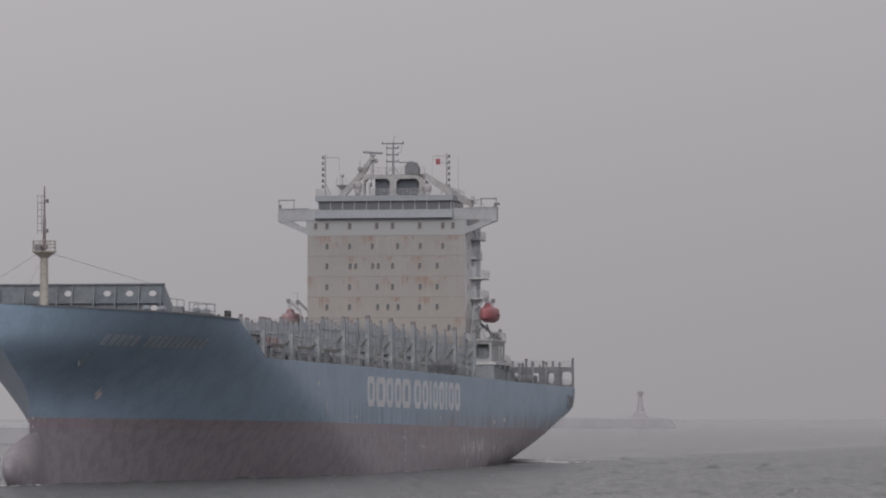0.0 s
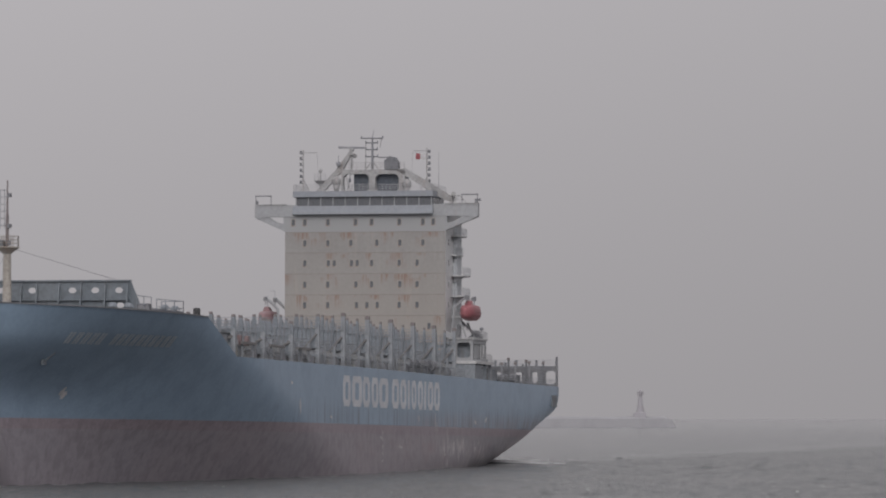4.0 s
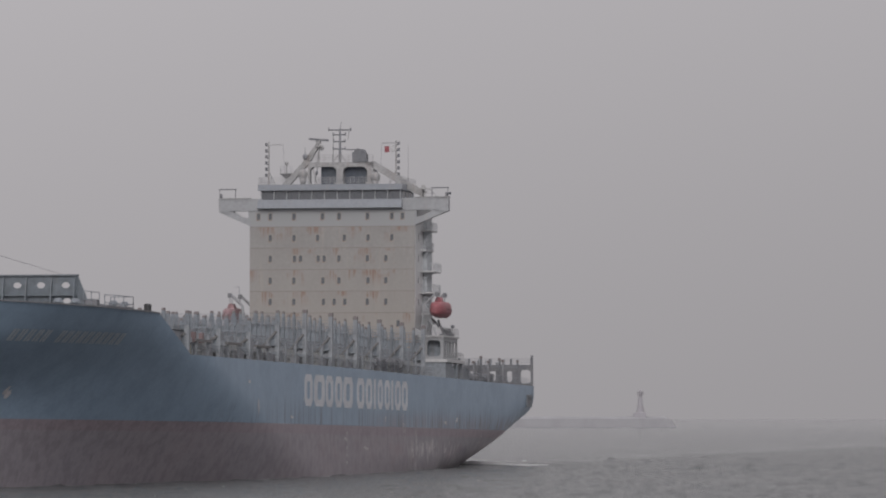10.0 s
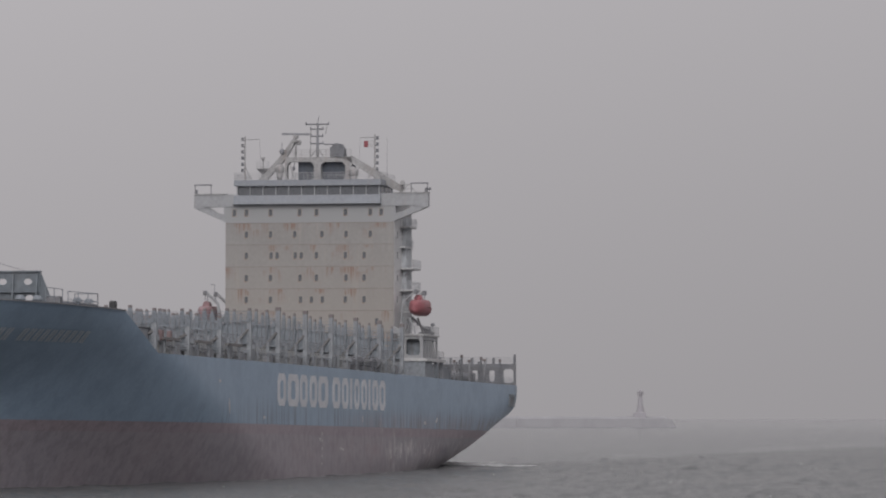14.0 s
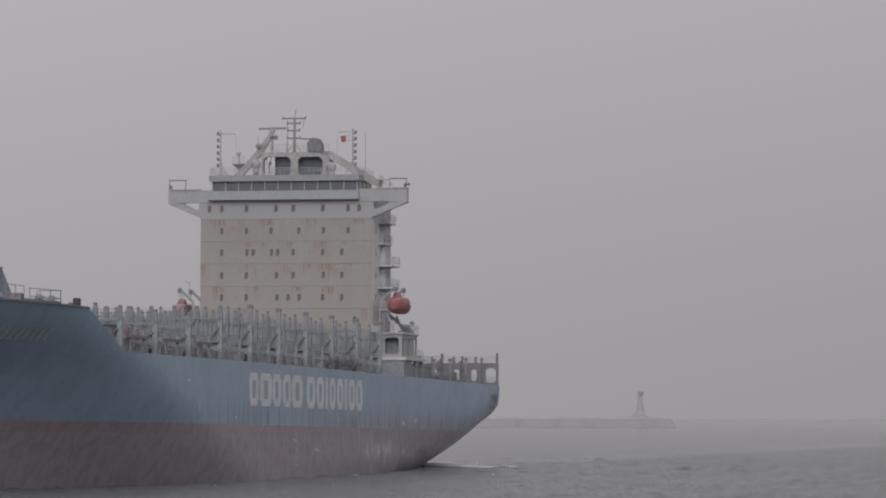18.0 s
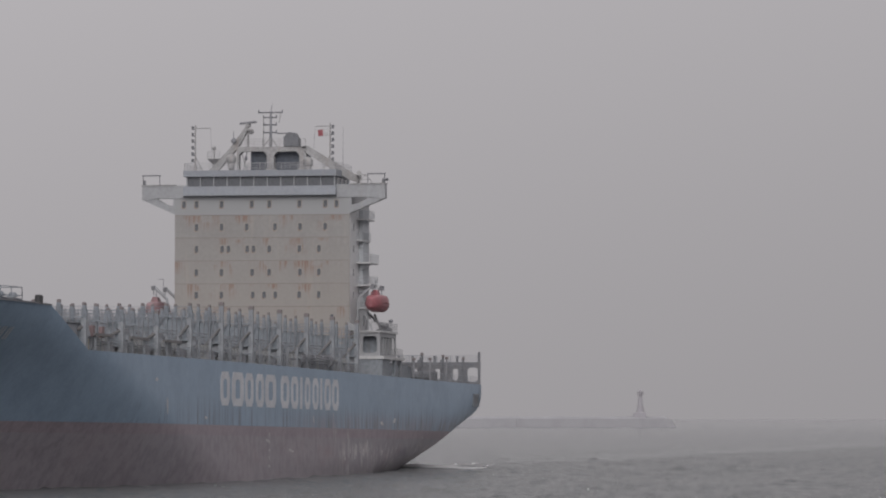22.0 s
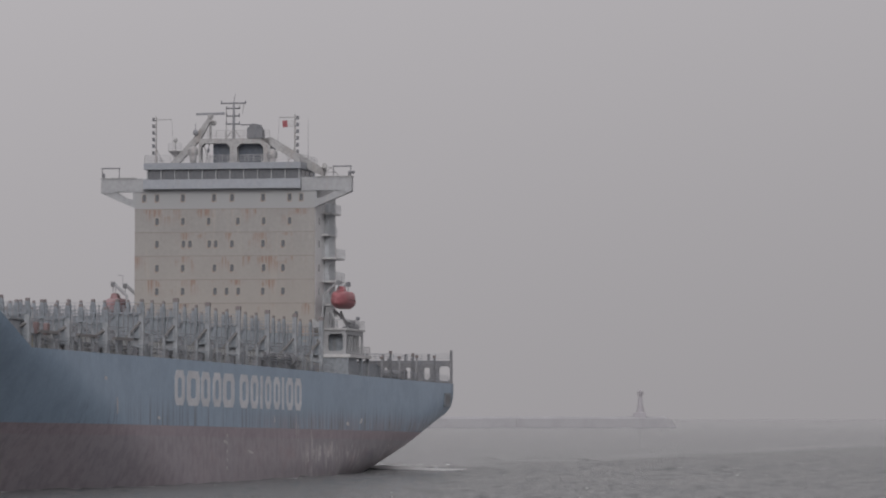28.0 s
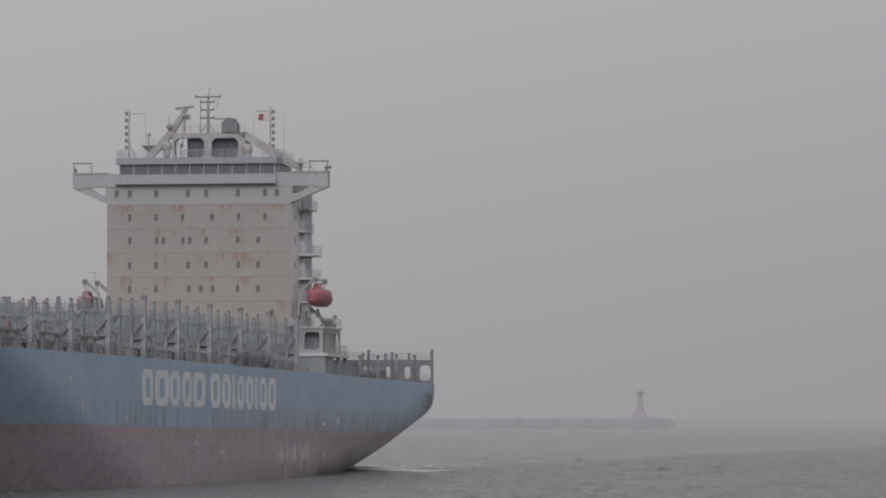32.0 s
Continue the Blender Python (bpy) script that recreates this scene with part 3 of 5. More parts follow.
# ---- forecastle: wave breaker, foremast, rails ----
def build_forecastle():
    m = Mesh()
    holes = [(y - 0.45, y + 0.45, 18.12, 18.72) for y in (-9.3, -3.75, -0.2, 4.2, 6.7, 9.3)] + [(9.0, 9.9, 16.55, 17.1), (6.8, 7.6, 16.1, 16.6)]
    m.pierced(-10.55, 10.55, 14.9, 19.35, holes, 232.7, 232.85, "x", 0.25)
    wall = part("wave_breaker", m, BLUEGREY, ship, "blue-grey steel wave breaker with oval openings")
    for y in (-10.45, -7.8, -5.1, -1.35, 0.35, 2.8, 5.2, 7.85, 10.3):
        part("stiffener", Mesh().prism([(232.84, 14.9), (233.9, 14.9), (233.05, 19.2), (232.84, 19.2)], y - 0.07, y + 0.07, "y"), BLUEGREY, wall)
    for z in (16.0, 17.4):
        part("stringer", Mesh().box(232.84, 233.3, -10.5, 10.5, z - 0.06, z + 0.06), BLUEGREY, wall)
    part("top_flange", Mesh().box(232.4, 233.1, -10.6, 10.6, 19.35, 19.5), BLUEGREY, wall)
    for s in (1, -1):
        part("end_plate", Mesh().prism([(s * 10.55, 14.9), (s * 12.4, 14.9), (s * 10.55, 19.35)], 232.5, 232.75, "x"), BLUEGREY, wall)
    mast = part("foremast", Mesh().rod((243, 0, 14.9), (243, 0, 22.4), 0.5, 0.4, 20), BUFF, ship, "buff painted foremast with a railed platform")
    part("platform", Mesh().rod((243, 0, 21.9), (243, 0, 22.5), 0.45, 1.2, 12).rod((243, 0, 22.5), (243, 0, 22.62), 1.35, 1.35, 12), BUFF, mast)
    r = Mesh()
    ring = [(243 + 1.25 * math.cos(k * math.pi / 4), 1.25 * math.sin(k * math.pi / 4), 22.62) for k in range(9)]
    part("platform_rail", rail(r, ring, 1.1, 1.0, 0.035), BUFF, mast)
    part("top_pole", Mesh().rod((243, 0, 22.5), (243, 0, 26), 0.2, 0.16, 8).rod((243, 0, 26), (243, 0, 29.55), 0.12, 0.07, 8), RUST, mast, "rust-streaked thin upper pole")
    lad = Mesh()
    for y in (-0.75, -0.3):
        lad.rod((243, y, 24.5), (243, y, 28.6), 0.035, n=4)
    for k in range(6):
        lad.rod((243, -0.75, 24.85 + 0.74 * k), (243, -0.05, 24.85 + 0.74 * k), 0.035, n=4)
    part("ladder", lad, MID, mast)
    part("platform_box", Mesh().bevel_box(242.6, 243.5, -0.9, -0.3, 22.62, 23.3, 0.08), DARK, mast)
    part("horn", Mesh().rod((243.3, 0.3, 23.0), (244.0, 0.5, 23.0), 0.08, 0.22, 8), DARK, mast)
    lamp = part("lamp", Mesh().box(242.8, 243.3, 0.05, 0.4, 27.8, 28.2), DARK, mast)
    twin(lamp, pose(0, 0, -3.2), mast)
    for e in ((233, 9.0, 19.5), (233, -9.0, 19.5), (257, 1.2, 16.3)):
        part("stay", Mesh().rod((243, e[1] * 0.08, 22.4), e, 0.02, n=4), DARK, mast)
    r = Mesh()
    rail(r, [(237.3, 12.4, 15.0), (231.6, 12.5, 15.0)], 2.7, 3.0, 0.045)
    rail(r, [(232.8, 13.4, 15.0), (225.3, 14.4, 15.0), (225.3, 12, 15.0)], 2.45, 2.5, 0.045)
    part("forecastle_rail", r, LASH, ship)
    part("deck_pipe_run", Mesh().rod((233.5, 12.7, 16.45), (224.2, 14.0, 16.35), 0.1, n=6).rod((233.5, 12.7, 14.9), (233.5, 12.7, 16.45), 0.08, n=6).rod((224.2, 14.0, 14.9), (224.2, 14.0, 16.35), 0.08, n=6), MID, ship, "grey pipe run along the forecastle edge")
    part("mooring_winch", Mesh().rod((233.2, 11.6, 16.3), (233.2, 12.7, 16.3), 0.7, 0.7, 14).box(232.9, 234.0, 11.4, 11.6, 14.9, 16.9).box(232.9, 234.0, 12.7, 12.9, 14.9, 16.9), DARK, ship, "dark mooring winch drum")
    part("vent_box", Mesh().bevel_box(219.6, 220.8, 14.35, 14.85, 14.9, 16.9, 0.1), BLACK, ship, "dark vent box at the forecastle edge")
    vent = part("mushroom_vent", Mesh().rod((227, 12.6, 14.9), (227, 12.6, 16.2), 0.3, 0.25, 10).rod((227, 12.6, 16.2), (227, 12.6, 16.6), 0.55, 0.3, 10), LASH, ship)
    for x, y in ((229, 13.3), (225.4, 13.5), (236, 11.2), (238, 10.0)):
        twin(vent, pose(x - 227, y - 12.6, 0.35))
    for side in (1, -1):
        cap, xs = Mesh(), list(range(221, 259, 2))
        for x in xs:
            y, z = half(x, sheer(x)), sheer(x)
            cap.v += [(x, side * (y + dy), z + dz) for dy, dz in ((-0.12, -0.06), (0.1, -0.06), (0.1, 0.08), (-0.12, 0.08))]
        cap.f = [(4 * i + j, 4 * i + (j + 1) % 4, 4 * i + 4 + (j + 1) % 4, 4 * i + 4 + j) for i in range(len(xs) - 1) for j in range(4)]
        cap.f += [(0, 1, 2, 3), tuple(4 * len(xs) - 1 - j for j in range(4))]
        part("bulwark_cap", cap, DARK, ship, "dark rail along the bulwark's edge")
    anchor = Mesh().rod((245.2, half(245.2, 11.6) - 0.1, 11.7), (245.3, half(245.3, 10.6) + 0.15, 10.6), 0.16, 0.14, 8)
    anchor.prism([(244.7, 10.3), (246.0, 10.3), (245.8, 11.0), (245.35, 10.65), (244.9, 11.0)], half(245.3, 10.6) + 0.02, half(245.3, 10.6) + 0.3, "y")
    part("anchor", anchor, BLUEGREY, ship, "dark blue-grey stowed anchor against the bow")


build_forecastle()


# ---- cargo deck: lashing bridges, hatch covers, side posts ----
def build_bridge(x, deck, top, tall, cols, fat):
    """A lashing bridge across the ship: posts, plates, two walkways, braces, rods and heads, broad ones forward."""
    br = new("lashing_bridge")
    br.parent = ship
    br.location = (x, 0, 0)
    post = part("post", Mesh().box(-0.16, 0.16, -0.12, 0.12, 0, top - deck), LASH, br, at=pose(0, cols[0], deck))
    w, hgt = (0.27, 1.1) if fat else (0.19, 1.45)
    head = part("post_head", Mesh().prism([(-w, -0.4), (w, -0.4), (w, hgt * 0.5), (w * 0.6, hgt), (-w * 0.6, hgt), (-w, hgt * 0.5)], -0.2, 0.2, "x"), LASH, br, "tapered post head", at=pose(0, cols[0], top))
    cap = part("head_cap", Mesh().bevel_box(-0.17, 0.17, -w * 0.68, w * 0.68, hgt - 0.05, hgt + 0.3, 0.06), RUST, br, "rusty cap", at=pose(0, cols[0], top))
    for k, y in enumerate(cols[1:]):
        z = top + (tall if (k + 1) % 4 in (2, 3) else 0.0)
        twin(post, pose(0, y, deck), br)
        twin(head, pose(0, y, z), br)
        twin(cap, pose(0, y, z), br)
    for y in (14.3, -14.3) if not fat else ():
        twin(post, pose(0.1, y, deck), br)
        twin(head, pose(0.1, y, top - 0.1), br)
        twin(cap, pose(0.1, y, top - 0.1), br)
    # plates between the posts, each with two slots
    low, gap = top - 2.5, cols[1] - cols[0]
    plate = part("lashing_plate", Mesh().pierced(0.14, gap - 0.14, 0, 2.2, [(0.35, 0.85, 1.45, 1.7), (1.35, 1.95, 0.7, 0.95), (2.05, 2.3, 1.3, 1.8)], -0.12, -0.06, "x", 0.06), PANEL, br, "weathered grey plate with slots", at=pose(0, cols[0], low))
    for y in cols[1:-1]:
        twin(plate, pose(0, y, low), br)
    for s in (1, -1):
        column = part("end_column", Mesh().box(-0.26, 0.26, s * 15.6 - 0.24, s * 15.6 + 0.24, deck, top - 0.15 if fat else top + 1.5), HATCH, br, "pale full-height end column")
        if not fat:
            part("column_cap", Mesh().bevel_box(-0.29, 0.29, s * 15.6 - 0.27, s * 15.6 + 0.27, top + 1.5, top + 1.95, 0.08), RUST, column, "rusty cap")
    part("walkway", Mesh().box(-0.42, 0.42, cols[0], cols[-1], top - 0.12, top), PANEL, br)
    part("middle_walkway", Mesh().box(-0.4, 0.4, cols[0], cols[-1], low - 0.15, low), LASH, br)
    part("lower_beam", Mesh().box(-0.3, 0.3, cols[0], cols[-1], deck + 1.0, deck + 1.2), LASH, br)
    part("walkway_rail", rail(Mesh(), [(0.42, cols[0], top), (0.42, cols[-1], top)], 1.0, 1.3, 0.028), LASH, br)
    part("middle_rail", rail(Mesh(), [(0.4, cols[0], low), (0.4, cols[-1], low)], 1.0, 1.3, 0.028), LASH, br)
    slant = stick = None
    for k in range(len(cols) - 1):
        if k % 2 == 0:
            if slant is None:
                slant = part("slanting_rod", Mesh().rod((0, 0.3, 0), (0, cols[1] - cols[0] - 0.3, top - deck - 1.5), 0.07, n=4), MID, br, at=pose(0.3, cols[0], deck + 1.2))
            else:
                twin(slant, pose(0.3, cols[k], deck + 1.2), br)
        for dy, dz in ((0.75, -2.5), (1.25, -2.9), (1.8, -2.6)):
            if stick is None:
                stick = part("lashing_rod", Mesh().rod((0, 0, 0), (0, 0, 3.3), 0.06, n=4), MID, br, at=pose(0.4, cols[0] + dy, top + dz))
            else:
                twin(stick, pose(0.4, cols[k] + dy, top + dz), br)
    for s in (1, -1):
        part("brace", Mesh().rod((0.3, s * 13.1, deck + 0.9), (0.3, s * 15.5, top - 1.0), 0.16, n=6), BRACE, br, "brownish diagonal brace")
        part("twistlock_bin", Mesh().bevel_box(0.1, 0.5, s * 14.3 - 0.6, s * 14.3 + 0.6, deck, deck + 0.9, 0.05), MID, br)
        part("lower_plate", Mesh().pierced(min(s * 13.1, s * 15.4), max(s * 13.1, s * 15.4), deck + 1.2, low - 0.15, [(s * 14.0 - 0.3, s * 14.0 + 0.3, deck + 1.35, low - 0.35)], -0.25, -0.2, "x", 0.15), HATCH, br)
    return br


def build_cargo_deck():
    cols = [-15.6, -13.0, -10.4, -7.8, -5.2, -2.6, 0, 2.6, 5.2, 7.8, 10.4, 13.0, 15.6]
    xs = [80.6 + 14.1 * k for k in range(10)]
    for i, x in enumerate(xs):
        build_bridge(x, 11.85, 16.45 if i < 7 else 15.2, 0.0 if i < 7 else 0.3, cols, i > 5)
    for i, x in enumerate(xs[:-1]):
        hc = part("hatch_coaming", Mesh().box(x + 1.0, x + 13.1, -14.5, 14.5, 11.85, 13.6), COAM, ship, "pale grey hatch coaming")
        for y in (-8.75, 0, 8.75):
            part("hatch_cover", Mesh().bevel_box(x + 0.8, x + 13.3, y - 4.3, y + 4.3, 13.6, 14.35, 0.12), HATCH, hc)
        for s in (1, -1):
            stay = part("coaming_stay", Mesh().prism([(s * 14.5, 11.85), (s * 15.1, 11.85), (s * 14.65, 13.5), (s * 14.5, 13.5)], 0, 0.15, "x"), COAM, hc, at=pose(x + 1.6, 0, 0))
            for k in range(1, 8):
                twin(stay, pose(x + 1.6 + 1.5 * k, 0, 0))
        for s in (1, -1):
            part("coaming_rail", rail(Mesh(), [(x + 1.2, s * 14.4, 13.6), (x + 12.9, s * 14.4, 13.6)], 1.2, 1.45, 0.035), MID, hc)
            part("container_guide", Mesh().rod((x + 3.2, s * 13.0, 14.3), (x + 3.2, s * 13.0, 15.6), 0.1, 0.07, 6).rod((x + 3.2, s * 13.0, 15.6), (x + 4.1, s * 13.0, 14.4), 0.05, n=4), MID, hc)
            part("vent_trunk", Mesh().bevel_box(x + 6.2 + (i % 3), x + 7.6 + (i % 3), s * 14.85 - 0.3, s * 14.85 + 0.3, 11.85, 13.5 - 0.3 * (i % 2), 0.1), HATCH, hc)
        for s in (1, -1):
            part("socket_row", Mesh().box(x + 1.2, x + 12.9, s * 12.8 - 0.2, s * 12.8 + 0.2, 14.35, 14.6), MID, hc)
    # outboard container pillars under each bay; forward they carry a beam
    pil = part("side_pillar", Mesh().box(-0.11, 0.11, -0.11, 0.11, 0, 2.3).box(-0.2, 0.2, -0.2, 0.2, 2.3, 2.4), HATCH, ship, at=pose(xs[0] + 4.5, 15.5, 11.9))
    beam = part("pillar_beam", Mesh().box(-3.4, 3.4, -0.2, 0.2, 0, 0.28), BRACE, ship, at=pose(xs[6] + 7, 15.5, 13.4))
    shelf = part("lashing_bin", Mesh().bevel_box(-0.9, 0.9, -0.35, 0.35, 0, 0.8, 0.06), MID, ship, at=pose(xs[0] + 2.5, 15.2, 11.9))
    vent = part("hold_vent", Mesh().rod((0, 0, 0), (0, 0, 1.5), 0.28, 0.28, 10).rod((0, 0, 1.4), (0, 0, 1.9), 0.5, 0.42, 10), HATCH, ship, at=pose(xs[0] + 11.6, 15.05, 11.9))
    for i, x in enumerate(xs[:-1]):
        for s in (1, -1):
            first = i == 0 and s == 1
            for dx in (4.5, 9.5):
                if not (first and dx == 4.5) and not (s > 0 and i == 1):
                    twin(pil, pose(x + dx, s * 15.5, 11.9))
            if i > 6 or (i == 6 and s < 0):
                twin(beam, pose(x + 7, s * 15.5, 13.4))
            if not first:
                twin(shelf, pose(x + 2.5 + 0.6 * (i % 3), s * 15.2, 11.9))
                twin(vent, pose(x + 11.6 - 0.8 * (i % 2), s * 15.05, 11.9))
    ladder = Mesh()
    for y, z in ((15.65, 12.55), (15.8, 12.85), (15.8, 13.15), (15.65, 13.45)):
        ladder.rod((96.6, y, z), (112, y, z), 0.09)
    gw = part("stowed_gangway", ladder, MID, ship, "stowed accommodation ladder of long grey rails")
    part("gangway_drum", Mesh().rod((96.3, 15.5, 12.95), (97.4, 15.5, 12.95), 0.75, 0.75, 16), DARK, gw, "dark round turntable")
    for x in (100.5, 105.0, 109.5):
        part("gangway_bracket", Mesh().box(x - 0.08, x + 0.08, 15.35, 15.9, 11.9, 13.6), MID, gw)
    m = Mesh()
    for z, y in ((12.5, 14.75), (12.9, 14.85)):
        for s in (1, -1):
            m.rod((76, s * y, z), (206, s * y, z), 0.09, n=5)
    part("fire_main", m, MID, ship)
    part("store_house", Mesh().bevel_box(206.5, 211.9, 11.5, 15.0, 11.9, 14.5, 0.08).box(206.3, 211.9, 11.3, 15.15, 14.5, 14.62), HATCH, ship, "grey store house under the forecastle break")
    hyd = part("hydrant_box", Mesh().bevel_box(-0.4, 0.4, -0.2, 0.2, 0, 1.1, 0.05), paint("dull_reddish_paint", (0.27, 0.19, 0.195), (0.24, 0.18, 0.18), 0.6), ship, "dull red hydrant box", at=pose(203.5, 15.3, 13.3))
    twin(hyd, pose(199.2, 15.1, 13.3))
    part("yellow_stand", Mesh().rod((205.8, 15.2, 12.0), (205.8, 15.2, 13.0), 0.09).rod((204.6, 15.2, 12.0), (204.6, 15.2, 13.0), 0.09).rod((204.6, 15.2, 13.0), (205.8, 15.2, 13.0), 0.09), paint("dull_yellow_paint", (0.42, 0.38, 0.24), (0.36, 0.32, 0.2), 0.6), ship, "dull yellow tube stand")
    for s in (1, -1):
        part("side_rail", rail(Mesh(), [(75, s * 15.95, 11.75), (205, s * 15.95, 12.0)], 1.1, 2.35, 0.03), LASH, ship)


build_cargo_deck()


# ---- accommodation block, wheelhouse and wings ----
def build_accommodation():
    Y0, Y1, XF, XA = -11.75, 11.25, 65.0, 53.0
    tower = part("accommodation_block", Mesh().box(XA, XF, Y0, Y1, 11.4, 35.0), CREAM, ship, "cream accommodation block with rust runs and square windows")
    rows = [(33.75, 1.0, [-10.55, -8.89, -5.57, -1.59, 0.72, 4.68, 8.06, 9.54]), (30.83, 0.95, [-8.88, -5.56, -2.25, 1.47, 4.77, 8.06]),
            (28.0, 0.8, [-8.88, -5.48, -4.65, -2.17, -1.34, 0.72, 4.68, 7.24]), (25.0, 0.85, [-8.88, -5.56, -1.51, 0.73, 4.77, 7.24]),
            (22.1, 0.9, [-8.88, -5.56, -1.42, 0.07, 1.55, 4.68, 7.24]), (19.14, 0.8, [8.96])]
    pane = frame_w = None
    for z, hgt, ys in rows:
        for y in ys:
            if pane is None:
                frame_w = part("window", Mesh().pierced(-0.34, 0.34, -0.56, 0.56, [(-0.22, 0.22, -0.42, 0.42)], 0, 0.025, "x", 0.08), CREAM, tower, at=pose(XF, y, z))
                pane = part("window_pane", Mesh().prism([(-0.24, -0.44), (0.24, -0.44), (0.24, 0.44), (-0.24, 0.44)], 0.004, 0.02, "x"), GLASS, tower, at=pose(XF, y, z))
            else:
                twin(frame_w, pose(XF, y, z))
                twin(pane, pose(XF, y, z))
    for z in (32.35, 29.45, 26.5, 23.55, 20.6, 17.7):
        part("deck_seam", Mesh().box(XF, XF + 0.02, Y0 - 0.015, Y1 + 0.015, z - 0.035, z + 0.035).box(XA, XF, Y1, Y1 + 0.02, z - 0.035, z + 0.035), SEAM, tower)
    for z in (30.83, 28.0, 25.0, 22.1):
        for x in (62.8, 58.5):
            twin(pane, pose(x, Y1 + 0.06, z, 0, 0, 90))
    # wheelhouse
    wh = part("wheelhouse", Mesh().box(56, 65.5, -10.4, 9.5, 35.0, 36.05).box(56.2, 65.0, -10.2, 9.3, 36.05, 37.3).box(55.8, 65.6, -10.5, 9.6, 37.3, 38.1), WHEEL, ship, "blue-grey wheelhouse with a band of dark windows")
    part("apron", Mesh().prism([(65.3, 34.75), (65.95, 34.85), (65.8, 36.0), (65.3, 36.0)], -10.5, 9.6, "y"), WHEEL, wh)
    n = 11
    w = 19.4 / n
    gl = part("window_pane", Mesh().box(65.0, 65.06, 0.09, w - 0.09, 36.1, 37.25), GLASS, wh, at=pose(0, -10.1, 0))
    mu = part("mullion", Mesh().box(65.0, 65.3, -0.06, 0.06, 36.05, 37.3), WHITE, wh, at=pose(0, -10.1, 0))
    for k in range(1, n):
        twin(gl, pose(0, -10.1 + w * k, 0))
        twin(mu, pose(0, -10.1 + w * k, 0))
    twin(mu, pose(0, 9.3, 0))
    for k in range(3):
        part("side_window_pane", Mesh().box(57.5 + 2.4 * k, 59.4 + 2.4 * k, 9.3, 9.35, 36.15, 37.2), GLASS, wh)
    part("roof_rail", rail(Mesh(), [(56, -10.4, 38.1), (65.4, -10.4, 38.1), (65.4, 9.5, 38.1), (56, 9.5, 38.1)], 0.95, 1.7, 0.03), WHITE, wh)
    # wings
    for s in (1, -1):
        r = Y1 if s > 0 else Y0
        t = 15.9 if s > 0 else -16.1
        wing = part("bridge_wing", Mesh().prism([(r - s * 1.8, 36.2), (t, 36.2), (t, 34.4), (t - s * 0.4, 34.25), (t - s * 1.8, 34.55), (r - s * 1.8, 34.55)], 64.0, 65.1, "x"), WHITE, ship, "grey-white cantilevered bridge wing with rust stains")
        part("wing_bracket", Mesh().prism([(t, 34.4), (t - s * 1.9, 34.56), (r + s * 1.1, 33.75), (r, 33.55), (r, 32.5)], 64.1, 65.0, "x").prism([(r, 33.5), (r + s * 0.25, 33.6), (r + s * 0.25, 34.56), (r, 34.56)], 64.1, 65.0, "x"), WHITE, wing)
        part("wing_deck", Mesh().box(62.6, 64.0, min(r, t - s * 0.8), max(r, t - s * 0.8), 34.9, 35.1), WHITE, wing)
        part("wing_cap", Mesh().box(63.9, 65.2, min(r, t + s * 0.03), max(r, t + s * 0.03), 36.2, 36.33), MASTP, wing)
        f = Mesh()
        for q in (0.1, 2.3):
            f.rod((64.9, t - s * q, 36.3), (64.9, t - s * q, 37.5), 0.055, n=5)
        part("wing_frame", f.box(64.8, 65.0, min(t, t - s * 2.4), max(t, t - s * 2.4), 37.45, 37.6), DARK, wing)
        part("wing_lamp", Mesh().rod((64.9, t - s * 0.3, 36.3), (64.9, t - s * 0.3, 36.9), 0.18, 0.14, 8), DARK, wing)
        if s > 0:
            part("search_light", Mesh().rod((64.9, t, 36.75), (65.1, t + 0.3, 36.75), 0.12, 0.2, 8), DARK, wing)
    # thin plate whose lighter colour makes up for little light on this side
    part("side_casing", Mesh().box(53.2, 64.7, Y1, Y1 + 0.06, 17.5, 33.3), SIDE_LIFTED, ship, "pale plating on the side of the block, extra light put into its colour")
    # stair tower and galleries at the port and starboard side
    for s, y, out in ((1, Y1 + 0.06, 0.5), (-1, Y0, 0.3)):
        st = part("stair_tower", Mesh().box(56.0, 59.5, min(y, y + s * out), max(y, y + s * out), 17.5, 33.2), TRUNK, ship, "blue-grey outside stair trunk")
        for z, long in ((20.6, 1.3), (23.5, 1.75), (26.4, 1.8), (29.3, 0.75), (32.0, 1.25)):
            long = long if s > 0 else 0.55
            part("landing", Mesh().box(56, 61.0, min(y, y + s * long), max(y, y + s * long), z - 0.2, z), PALE, st)
            part("landing_rail", rail(Mesh(), [(61.0, y, z), (61.0, y + s * long, z), (56, y + s * long, z)], 1.05, 0.9, 0.035), TRUNK, st)
            if s > 0:
                part("landing_bracket", Mesh().prism([(y + 0.1, z - 1.0), (y + 0.4, z - 1.0), (y + long, z - 0.2), (y + 0.1, z - 0.2)], 59.6, 59.75, "x"), TRUNK, st)
    return tower


build_accommodation()


